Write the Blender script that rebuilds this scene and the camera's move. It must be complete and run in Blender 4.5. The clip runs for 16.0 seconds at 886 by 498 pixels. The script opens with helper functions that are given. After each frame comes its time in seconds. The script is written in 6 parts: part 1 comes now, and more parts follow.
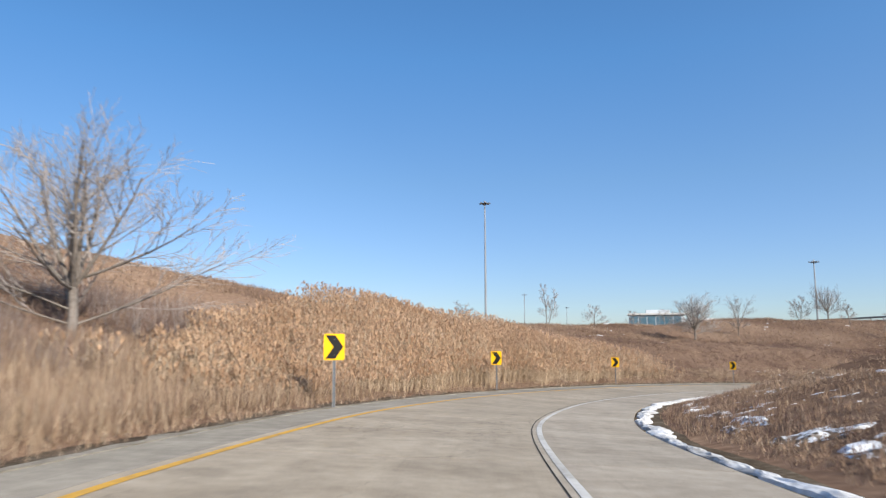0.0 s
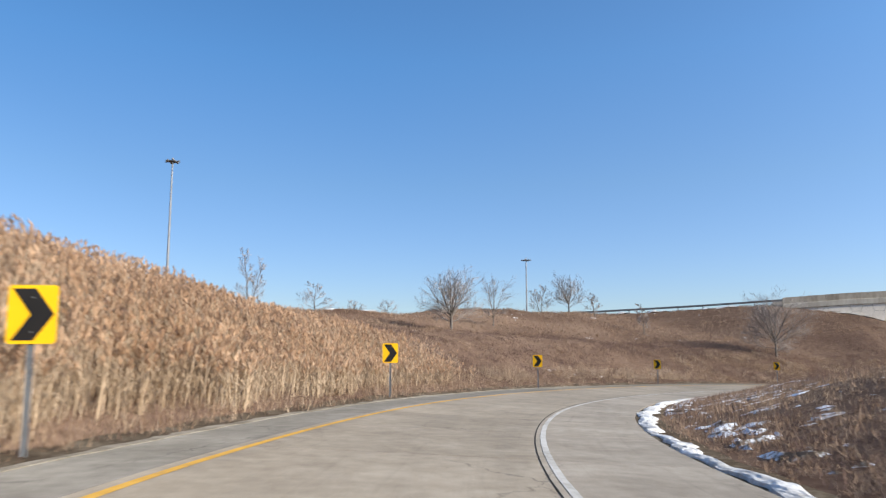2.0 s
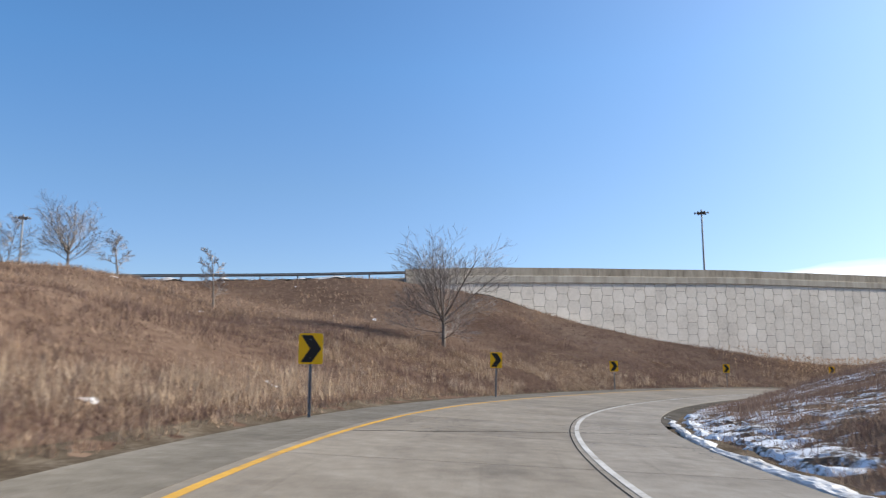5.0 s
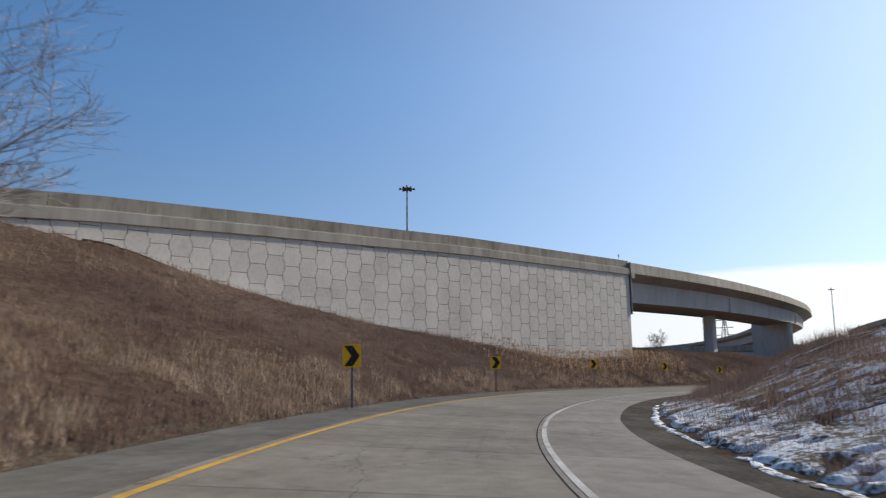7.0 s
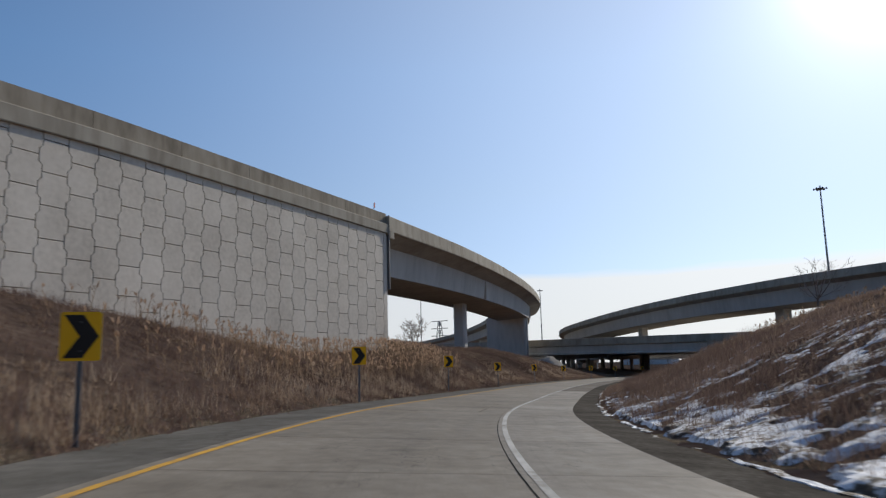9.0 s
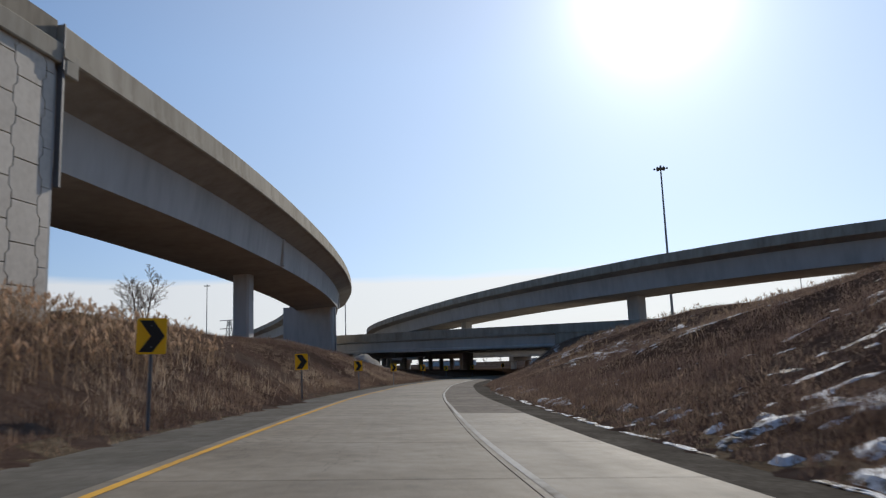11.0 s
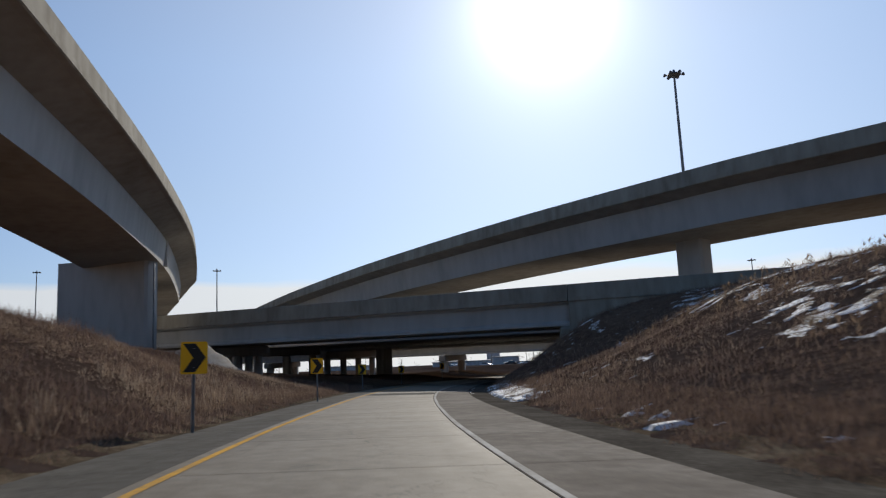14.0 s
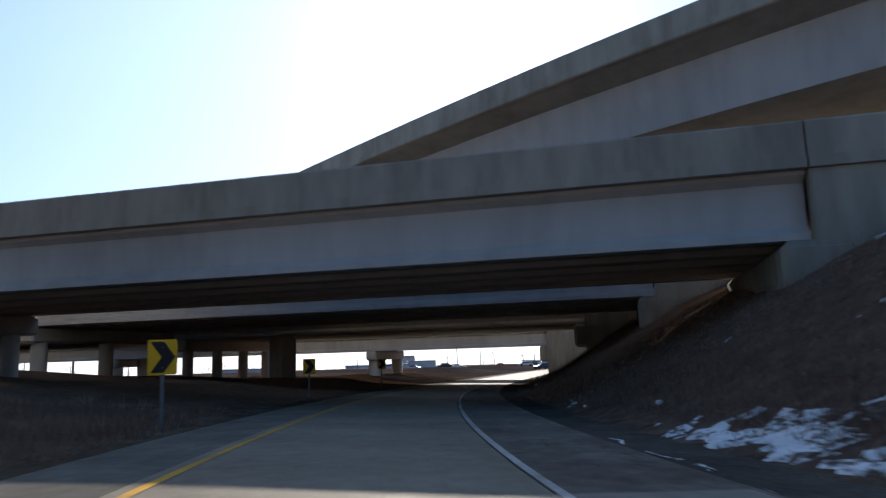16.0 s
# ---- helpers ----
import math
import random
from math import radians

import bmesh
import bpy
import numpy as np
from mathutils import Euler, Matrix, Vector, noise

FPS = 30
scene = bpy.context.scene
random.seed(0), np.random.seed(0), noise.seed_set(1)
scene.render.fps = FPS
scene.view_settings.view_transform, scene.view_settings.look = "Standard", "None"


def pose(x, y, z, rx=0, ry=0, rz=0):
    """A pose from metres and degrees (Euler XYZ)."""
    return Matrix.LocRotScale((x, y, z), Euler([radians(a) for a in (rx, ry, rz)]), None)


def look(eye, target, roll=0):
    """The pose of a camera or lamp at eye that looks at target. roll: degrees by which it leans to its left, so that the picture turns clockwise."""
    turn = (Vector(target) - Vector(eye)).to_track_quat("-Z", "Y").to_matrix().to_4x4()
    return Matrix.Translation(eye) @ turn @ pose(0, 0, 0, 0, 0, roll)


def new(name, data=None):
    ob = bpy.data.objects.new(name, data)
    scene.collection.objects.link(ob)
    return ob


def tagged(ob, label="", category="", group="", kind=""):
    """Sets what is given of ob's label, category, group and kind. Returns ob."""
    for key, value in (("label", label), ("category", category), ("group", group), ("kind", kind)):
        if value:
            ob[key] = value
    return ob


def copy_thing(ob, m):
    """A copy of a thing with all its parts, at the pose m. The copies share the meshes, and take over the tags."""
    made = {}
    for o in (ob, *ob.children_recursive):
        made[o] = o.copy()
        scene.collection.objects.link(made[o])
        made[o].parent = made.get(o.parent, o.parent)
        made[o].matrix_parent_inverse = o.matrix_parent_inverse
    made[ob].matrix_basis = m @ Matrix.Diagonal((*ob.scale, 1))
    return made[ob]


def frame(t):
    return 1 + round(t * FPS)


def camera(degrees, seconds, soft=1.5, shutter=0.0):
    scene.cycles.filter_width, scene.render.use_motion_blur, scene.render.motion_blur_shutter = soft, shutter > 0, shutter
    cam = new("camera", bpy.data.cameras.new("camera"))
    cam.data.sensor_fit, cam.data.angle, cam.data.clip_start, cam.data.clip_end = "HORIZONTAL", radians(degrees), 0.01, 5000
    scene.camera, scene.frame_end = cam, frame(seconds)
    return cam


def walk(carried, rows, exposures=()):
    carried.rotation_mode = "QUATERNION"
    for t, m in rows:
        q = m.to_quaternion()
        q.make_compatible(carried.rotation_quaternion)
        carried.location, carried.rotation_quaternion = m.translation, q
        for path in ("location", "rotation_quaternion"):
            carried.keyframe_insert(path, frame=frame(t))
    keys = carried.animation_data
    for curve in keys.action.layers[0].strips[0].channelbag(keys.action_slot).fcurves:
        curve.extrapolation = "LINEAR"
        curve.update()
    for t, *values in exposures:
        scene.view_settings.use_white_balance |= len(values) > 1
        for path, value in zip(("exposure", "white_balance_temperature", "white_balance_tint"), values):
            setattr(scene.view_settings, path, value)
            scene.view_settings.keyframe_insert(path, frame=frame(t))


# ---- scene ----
cam = camera(64.0, 16.0, soft=1.25, shutter=0.2)
PATH = [
    (0, (0.0, 0.0, 1.167), (-0.003, 1.983, 1.426), -0.1),
    (0.5, (-0.083, 7.767, 0.831), (0.12, 9.74, 1.092), -0.2),
    (1, (0.566, 15.489, 0.506), (0.974, 17.429, 0.77), -0.0),
    (1.5, (1.962, 23.087, 0.172), (2.569, 24.975, 0.437), -0.1),
    (2, (4.13, 30.491, -0.171), (4.93, 32.305, 0.097), -0.1),
    (2.5, (7.046, 37.706, -0.521), (8.025, 39.43, -0.254), -0.2),
    (3, (10.693, 44.682, -0.812), (11.838, 46.299, -0.538), -0.1),
    (3.5, (15.062, 51.243, -1.081), (16.368, 52.733, -0.808), -0.1),
    (4, (20.021, 57.268, -1.352), (21.475, 58.613, -1.075), 0.2),
    (4.5, (25.613, 62.659, -1.628), (27.203, 63.839, -1.346), 0.3),
    (5, (31.782, 67.337, -1.904), (33.493, 68.333, -1.619), 0.1),
    (5.5, (38.41, 71.243, -2.176), (40.222, 72.039, -1.888), -0.2),
    (6, (45.358, 74.342, -2.441), (47.248, 74.925, -2.149), -0.4),
    (6.5, (52.501, 76.617, -2.698), (54.445, 76.983, -2.402), -0.6),
    (7, (59.773, 78.076, -2.952), (61.746, 78.223, -2.658), -0.6),
    (7.5, (67.202, 78.747, -3.223), (69.178, 78.676, -2.925), -1.0),
    (8, (74.861, 78.549, -3.505), (76.819, 78.266, -3.211), -1.2),
    (8.5, (82.67, 77.744, -3.718), (84.593, 77.281, -3.423), -1.3),
    (9, (90.54, 76.359, -3.885), (92.415, 75.726, -3.593), -1.5),
    (9.5, (98.347, 74.254, -4.084), (100.158, 73.457, -3.795), -1.6),
    (10, (105.991, 71.428, -4.358), (107.734, 70.489, -4.072), -1.5),
    (10.5, (113.421, 68.003, -4.661), (115.099, 66.953, -4.375), -1.7),
    (11, (120.685, 64.103, -4.962), (122.31, 62.973, -4.677), -2.1),
    (11.5, (127.893, 59.842, -5.246), (129.478, 58.656, -4.96), -2.5),
    (12, (135.176, 55.308, -5.507), (136.732, 54.084, -5.22), -2.8),
    (12.5, (142.647, 50.556, -5.748), (144.18, 49.304, -5.459), -2.8),
    (13, (150.359, 45.596, -5.984), (151.867, 44.314, -5.695), -2.4),
    (13.5, (158.267, 40.375, -6.249), (159.743, 39.058, -5.957), -2.4),
    (14, (166.279, 34.788, -6.544), (167.717, 33.428, -6.255), -2.6),
    (14.5, (174.281, 28.796, -6.826), (175.68, 27.397, -6.533), -2.1),
    (15, (182.214, 22.585, -7.119), (183.567, 21.141, -6.828), -1.9),
    (15.5, (189.955, 16.024, -7.399), (191.262, 14.539, -7.106), -1.8),
    (16, (197.406, 8.867, -7.692), (198.669, 7.344, -7.399), -1.8),
]
EXPOSURE = [(0, 0.93), (4, 1.03), (6.5, 0.5), (7, 0.3), (7.5, 0.15), (8.5, -0.1), (9.2, -0.05), (10, -0.06), (12.5, -0.12), (14.5, -0.17), (15.2, -0.05), (15.5, 0.22), (16, 0.66)]
walk(cam, [(t, look(eye, target, roll)) for t, eye, target, roll in PATH], EXPOSURE)

# ---- light: low winter sun, clear sky with a bank of cloud along the southern horizon ----
SUN = Vector((0.538, -0.714, 0.447)).normalized()
world = bpy.data.worlds.new("world")
scene.world = world
world.use_nodes = True
wn, wl = world.node_tree.nodes, world.node_tree.links
wn.clear()
sky = wn.new("ShaderNodeTexSky")
sky.sky_type = "NISHITA"
sky.sun_disc = False
sky.sun_elevation = math.asin(SUN.z)
sky.sun_rotation = math.atan2(SUN.x, SUN.y)
sky.air_density, sky.dust_density, sky.ozone_density = 1.0, 0.15, 4.0
sky.altitude = 200
coord = wn.new("ShaderNodeTexCoord")


def wmath(op, a, b=None, clamp=False):
    n = wn.new("ShaderNodeMath")
    n.operation, n.use_clamp = op, clamp
    for k, v in enumerate((a, b)):
        if v is None:
            continue
        if isinstance(v, (int, float)):
            n.inputs[k].default_value = v
        else:
            wl.new(v, n.inputs[k])
    return n.outputs[0]


sep = wn.new("ShaderNodeSeparateXYZ")
wl.new(coord.outputs["Generated"], sep.inputs[0])
stretch = wn.new("ShaderNodeMapping")
stretch.inputs["Scale"].default_value = (2.2, 2.2, 14.0)
wl.new(coord.outputs["Generated"], stretch.inputs[0])
cloud_noise = wn.new("ShaderNodeTexNoise")
cloud_noise.inputs["Scale"].default_value = 1.6
cloud_noise.inputs["Detail"].default_value = 6
wl.new(stretch.outputs[0], cloud_noise.inputs[0])
# the bank's height above the horizon, highest towards the south-east
side = wn.new("ShaderNodeVectorMath")
side.operation = "DOT_PRODUCT"
wl.new(coord.outputs["Generated"], side.inputs[0])
side.inputs[1].default_value = (0.80, -0.60, 0.0)
lift = wmath("MULTIPLY", wmath("SUBTRACT", side.outputs["Value"], 0.10, clamp=True), 0.16, clamp=True)
lift = wmath("MINIMUM", lift, 0.108)
rag = wmath("MULTIPLY", wmath("SUBTRACT", cloud_noise.outputs[0], 0.5), 0.035)
edge = wmath("SUBTRACT", wmath("ADD", lift, rag), sep.outputs["Z"])
cover = wmath("MULTIPLY", wmath("MULTIPLY", edge, 90.0, clamp=True), wmath("MULTIPLY", lift, 25.0, clamp=True), clamp=True)
cover = wmath("MULTIPLY", cover, 0.9)
mix = wn.new("ShaderNodeMix")
mix.data_type = "RGBA"
wl.new(cover, mix.inputs[0])
glow = wn.new("ShaderNodeVectorMath")
glow.operation = "DOT_PRODUCT"
wl.new(coord.outputs["Generated"], glow.inputs[0])
glow.inputs[1].default_value = tuple(SUN)
sideways = wn.new("ShaderNodeMapRange")
sideways.inputs[1].default_value, sideways.inputs[2].default_value = -0.6, 0.3
sideways.inputs[3].default_value, sideways.inputs[4].default_value = 0.70, 1.0
wl.new(glow.outputs["Value"], sideways.inputs[0])
paler = wn.new("ShaderNodeMapRange")
paler.inputs[1].default_value, paler.inputs[2].default_value = -0.35, 0.75
paler.inputs[3].default_value, paler.inputs[4].default_value = 1.04, 0.93
wl.new(glow.outputs["Value"], paler.inputs[0])
deep = wn.new("ShaderNodeHueSaturation")
# paler towards the horizon, deeper overhead
for slot, low_, high_ in (("Hue", 0.51, 0.5), ("Saturation", 1.0, 1.12), ("Value", 0.62, 0.97)):
    grade = wn.new("ShaderNodeMapRange")
    grade.inputs[1].default_value, grade.inputs[2].default_value = 0.0, 0.38
    grade.inputs[3].default_value, grade.inputs[4].default_value = low_, high_
    wl.new(sep.outputs["Z"], grade.inputs[0])
    if slot == "Value":
        wl.new(wmath("MULTIPLY", grade.outputs[0], sideways.outputs[0]), deep.inputs[slot])
    elif slot == "Saturation":
        wl.new(wmath("MULTIPLY", grade.outputs[0], paler.outputs[0]), deep.inputs[slot])
    else:
        wl.new(grade.outputs[0], deep.inputs[slot])
wl.new(sky.outputs[0], deep.inputs["Color"])
low_air = wn.new("ShaderNodeMix")
low_air.data_type, low_air.blend_type = "RGBA", "MULTIPLY"
depth = wn.new("ShaderNodeMapRange")
depth.inputs[1].default_value, depth.inputs[2].default_value = 0.0, 0.22
depth.inputs[3].default_value, depth.inputs[4].default_value = 1.0, 0.0
wl.new(sep.outputs["Z"], depth.inputs[0])
wl.new(depth.outputs[0], low_air.inputs[0])
low_air.inputs[7].default_value = (0.90, 0.965, 1.2, 1)
wl.new(deep.outputs[0], low_air.inputs[6])
wl.new(low_air.outputs[2], mix.inputs[6])
mix.inputs[7].default_value = (5.7, 5.95, 6.3, 1)
# hazy brightness of the air round the sun
near = wmath("MAXIMUM", glow.outputs["Value"], 0.0)
haze = wmath("ADD", wmath("MULTIPLY", wmath("POWER", near, 420.0), 9.0), wmath("ADD", wmath("MULTIPLY", wmath("POWER", near, 110.0), 2.6), wmath("MULTIPLY", wmath("POWER", near, 4.0), 2.75)))
add = wn.new("ShaderNodeMix")
add.data_type, add.blend_type = "RGBA", "ADD"
add.inputs[0].default_value = 1.0
wl.new(mix.outputs[2], add.inputs[6])
tint = wn.new("ShaderNodeCombineColor")
for k in range(3):
    wl.new(wmath("MULTIPLY", haze, (1.05, 1.015, 0.87)[k]), tint.inputs[k])
wl.new(tint.outputs[0], add.inputs[7])
back = wn.new("ShaderNodeBackground")
back.inputs["Strength"].default_value = 0.12
wl.new(add.outputs[2], back.inputs[0])
out = wn.new("ShaderNodeOutputWorld")
wl.new(back.outputs[0], out.inputs[0])

sun = new("sun", bpy.data.lights.new("sun", "SUN"))
sun.data.energy, sun.data.angle, sun.data.color = 3.7, radians(0.6), (1.0, 0.93, 0.82)
sun.matrix_world = look((0, 0, 0), tuple(-SUN))


# ---- materials ----
def material(name, colors, scale=1.0, rough=0.85, metal=0.0, fine=18.0, bump=0.3, coarse=0.25, per="", stretch3=(1, 1, 1), spec=0.3, span=(0.3, 0.7), leaf=0.0, matte=0.0, vary=None):
    """Colours mixed by noise at two sizes; per: 'object' or 'island' varies the brightness from piece to piece."""
    m = bpy.data.materials.new(name)
    m.use_nodes = True
    n, l = m.node_tree.nodes, m.node_tree.links
    b = n["Principled BSDF"]
    b.inputs["Roughness"].default_value, b.inputs["Metallic"].default_value = rough, metal
    b.inputs["Specular IOR Level"].default_value = spec
    tc, mp = n.new("ShaderNodeTexCoord"), n.new("ShaderNodeMapping")
    geo = n.new("ShaderNodeNewGeometry")
    mp.inputs["Scale"].default_value = [scale * v for v in stretch3]
    l.new(geo.outputs["Position"], mp.inputs[0])
    big, small = n.new("ShaderNodeTexNoise"), n.new("ShaderNodeTexNoise")
    big.inputs["Scale"].default_value, small.inputs["Scale"].default_value = coarse, fine
    for t in (big, small):
        t.inputs["Detail"].default_value = 5
        l.new(mp.outputs[0], t.inputs[0])
    ramp = n.new("ShaderNodeValToRGB")
    el = ramp.color_ramp.elements
    while len(el) < len(colors):
        el.new(0.5)
    for k, c in enumerate(colors):
        el[k].position = 0.5 if len(colors) == 1 else span[0] + (span[1] - span[0]) * k / (len(colors) - 1)
        el[k].color = (*c, 1)
    sm = n.new("ShaderNodeMath")
    sm.operation = "MULTIPLY_ADD"
    sm.inputs[1].default_value = 0.45
    l.new(small.outputs[0], sm.inputs[0])
    bm2 = n.new("ShaderNodeMath")
    bm2.operation = "MULTIPLY"
    bm2.inputs[1].default_value = 0.55
    l.new(big.outputs[0], bm2.inputs[0])
    l.new(bm2.outputs[0], sm.inputs[2])
    l.new(sm.outputs[0], ramp.inputs[0])
    color = ramp.outputs[0]
    if per:
        rnd = n.new("ShaderNodeObjectInfo").outputs["Random"] if per == "object" else geo.outputs["Random Per Island"]
        mr = n.new("ShaderNodeMapRange")
        mr.inputs[3].default_value, mr.inputs[4].default_value = vary or ((0.84, 1.08) if per == "object" else (0.72, 1.2))
        l.new(rnd, mr.inputs[0])
        hs = n.new("ShaderNodeHueSaturation")
        l.new(mr.outputs[0], hs.inputs["Value"])
        l.new(color, hs.inputs["Color"])
        color = hs.outputs[0]
    l.new(color, b.inputs["Base Color"])
    if bump:
        bp = n.new("ShaderNodeBump")
        bp.inputs["Strength"].default_value, bp.inputs["Distance"].default_value = bump, 0.02
        l.new(small.outputs[0], bp.inputs["Height"])
        l.new(bp.outputs[0], b.inputs["Normal"])
    b.inputs["Diffuse Roughness"].default_value = matte
    if leaf:
        # dry blades let part of the light through
        thin, both = n.new("ShaderNodeBsdfTranslucent"), n.new("ShaderNodeMixShader")
        both.inputs[0].default_value = leaf
        bleach = n.new("ShaderNodeHueSaturation")
        bleach.inputs["Saturation"].default_value, bleach.inputs["Value"].default_value = 0.78, 1.05
        l.new(color, bleach.inputs["Color"])
        l.new(bleach.outputs[0], thin.inputs["Color"])
        l.new(b.outputs[0], both.inputs[1])
        l.new(thin.outputs[0], both.inputs[2])
        l.new(both.outputs[0], n["Material Output"].inputs["Surface"])
    return m


def pavement(name, colors, rough, bump, cracks, gloss=0.2, matte=0.3):
    """Weathered slab or asphalt: blotches, streaks along the lane, tyre marks and fine cracks; 'lane' holds metres along and across."""
    m = bpy.data.materials.new(name)
    m.use_nodes = True
    n, l = m.node_tree.nodes, m.node_tree.links
    b = n["Principled BSDF"]
    b.inputs["Specular IOR Level"].default_value = gloss
    b.inputs["Diffuse Roughness"].default_value = matte
    lane, geo = n.new("ShaderNodeAttribute"), n.new("ShaderNodeNewGeometry")
    lane.attribute_name = "lane"

    def noise(source, scale3, scale=1.0, detail=5.0):
        mp, t = n.new("ShaderNodeMapping"), n.new("ShaderNodeTexNoise")
        mp.inputs["Scale"].default_value = scale3
        t.inputs["Scale"].default_value, t.inputs["Detail"].default_value = scale, detail
        l.new(source, mp.inputs[0])
        l.new(mp.outputs[0], t.inputs[0])
        return t.outputs[0]

    def op(kind, a, c, clamp=False):
        q = n.new("ShaderNodeMath")
        q.operation, q.use_clamp = kind, clamp
        for k, v in enumerate((a, c)):
            if isinstance(v, (int, float)):
                q.inputs[k].default_value = v
            else:
                l.new(v, q.inputs[k])
        return q.outputs[0]

    streak = noise(lane.outputs["Vector"], (0.07, 1.7, 1.0))
    blotch = noise(lane.outputs["Vector"], (0.55, 0.35, 1.0))
    grain = noise(geo.outputs["Position"], (1, 1, 1), 26.0, 3.0)
    mottle = noise(geo.outputs["Position"], (1, 1, 1), 3.2, 6.0)
    value = op("ADD", op("ADD", op("MULTIPLY", streak, 0.17), op("MULTIPLY", blotch, 0.37)), op("ADD", op("MULTIPLY", grain, 0.16), op("MULTIPLY", mottle, 0.30)))
    ramp = n.new("ShaderNodeValToRGB")
    el = ramp.color_ramp.elements
    el.new(0.5)
    for k, c in enumerate(colors):
        el[k].position, el[k].color = (0.385, 0.5, 0.62)[k], (*c, 1)
    l.new(value, ramp.inputs[0])
    tyre = op("MULTIPLY", op("MULTIPLY", op("SUBTRACT", noise(lane.outputs["Vector"], (0.16, 6.0, 1.0), 1.0, 2.0), 0.60), 6.0, True), 0.12)
    spill = op("MULTIPLY", op("MULTIPLY", op("SUBTRACT", noise(lane.outputs["Vector"], (0.5, 0.9, 1.0), 1.0, 7.0), 0.60), 9.0, True), 0.16)
    warp = n.new("ShaderNodeVectorMath")
    warp.operation = "MULTIPLY_ADD"
    tn = n.new("ShaderNodeTexNoise")
    tn.inputs["Scale"].default_value = 2.5
    l.new(geo.outputs["Position"], tn.inputs[0])
    l.new(tn.outputs["Color"], warp.inputs[0])
    warp.inputs[1].default_value = (0.5, 0.5, 0.5)
    l.new(lane.outputs["Vector"], warp.inputs[2])
    mp, vo = n.new("ShaderNodeMapping"), n.new("ShaderNodeTexVoronoi")
    mp.inputs["Scale"].default_value = (0.16, 0.42, 1.0)
    vo.feature = "DISTANCE_TO_EDGE"
    vo.inputs["Scale"].default_value = 1.0
    l.new(warp.outputs[0], mp.inputs[0])
    l.new(mp.outputs[0], vo.inputs[0])
    line = op("SUBTRACT", 1.0, op("MULTIPLY", vo.outputs["Distance"], 110.0, True), True)
    some = op("MULTIPLY", op("SUBTRACT", noise(lane.outputs["Vector"], (0.09, 0.3, 1.0)), 0.5), 12.0, True)
    dark = op("ADD", op("ADD", tyre, spill), op("MULTIPLY", op("MULTIPLY", line, some), cracks), True)
    rnd, mr, hs = n.new("ShaderNodeObjectInfo"), n.new("ShaderNodeMapRange"), n.new("ShaderNodeHueSaturation")
    mr.inputs[3].default_value, mr.inputs[4].default_value = 0.92, 1.07
    l.new(rnd.outputs["Random"], mr.inputs[0])
    l.new(op("MULTIPLY", mr.outputs[0], op("SUBTRACT", 1.0, dark)), hs.inputs["Value"])
    l.new(ramp.outputs[0], hs.inputs["Color"])
    l.new(hs.outputs[0], b.inputs["Base Color"])
    l.new(op("ADD", op("MULTIPLY", streak, 0.25), rough - 0.12), b.inputs["Roughness"])
    bp = n.new("ShaderNodeBump")
    bp.inputs["Strength"].default_value, bp.inputs["Distance"].default_value = bump, 0.01
    l.new(op("ADD", grain, mottle), bp.inputs["Height"])
    l.new(bp.outputs[0], b.inputs["Normal"])
    return m


ROADC = pavement("road_concrete", [(0.205, 0.17, 0.127), (0.272, 0.229, 0.173), (0.34, 0.291, 0.226)], 0.66, 0.3, 0.4, gloss=0.06)
SHOULDERC = pavement("shoulder_concrete", [(0.22, 0.187, 0.145), (0.29, 0.25, 0.198), (0.365, 0.32, 0.258)], 0.7, 0.35, 0.45, gloss=0.07)
OLDSHOULDER = pavement("old_shoulder_concrete", [(0.115, 0.093, 0.073), (0.178, 0.148, 0.118), (0.275, 0.24, 0.198)], 0.82, 0.5, 0.55, gloss=0.035)
ASPHALT = pavement("shoulder_asphalt", [(0.115, 0.105, 0.09), (0.15, 0.138, 0.12), (0.20, 0.185, 0.162)], 0.95, 0.9, 0.5, gloss=0.05, matte=1.0)
NEWASPHALT = pavement("newer_shoulder_asphalt", [(0.138, 0.119, 0.092), (0.187, 0.163, 0.128), (0.25, 0.22, 0.176)], 0.95, 0.9, 0.3, gloss=0.05, matte=0.6)
DECKTOP = material("deck_asphalt", [(0.15, 0.14, 0.122), (0.20, 0.187, 0.165), (0.26, 0.243, 0.215)], fine=9.0, coarse=0.3, rough=0.9, bump=0.4, spec=0.08)
DARKASPHALT = material("dark_asphalt", [(0.055, 0.048, 0.04), (0.092, 0.082, 0.069), (0.15, 0.135, 0.114)], fine=9.0, coarse=0.9, rough=0.95, bump=0.6, spec=0)
JOINT = material("joint_sealer", [(0.03, 0.03, 0.03), (0.07, 0.065, 0.06)], fine=5.0, rough=0.9, spec=0)
YELLOW = material("yellow_paint", [(0.34, 0.235, 0.12), (0.60, 0.335, 0.07), (0.69, 0.40, 0.09)], fine=6.0, coarse=0.6, rough=0.85, bump=0.1, spec=0.02)
WHITE = material("white_paint", [(0.25, 0.225, 0.19), (0.47, 0.45, 0.41), (0.62, 0.605, 0.57)], fine=7.0, coarse=0.7, rough=0.85, bump=0.1, spec=0.02)
GROUND = material("dry_turf", [(0.062, 0.038, 0.027), (0.115, 0.073, 0.052), (0.175, 0.117, 0.083), (0.255, 0.18, 0.125)], fine=2.6, coarse=0.07, rough=0.95, bump=1.0, spec=0, matte=0.8)
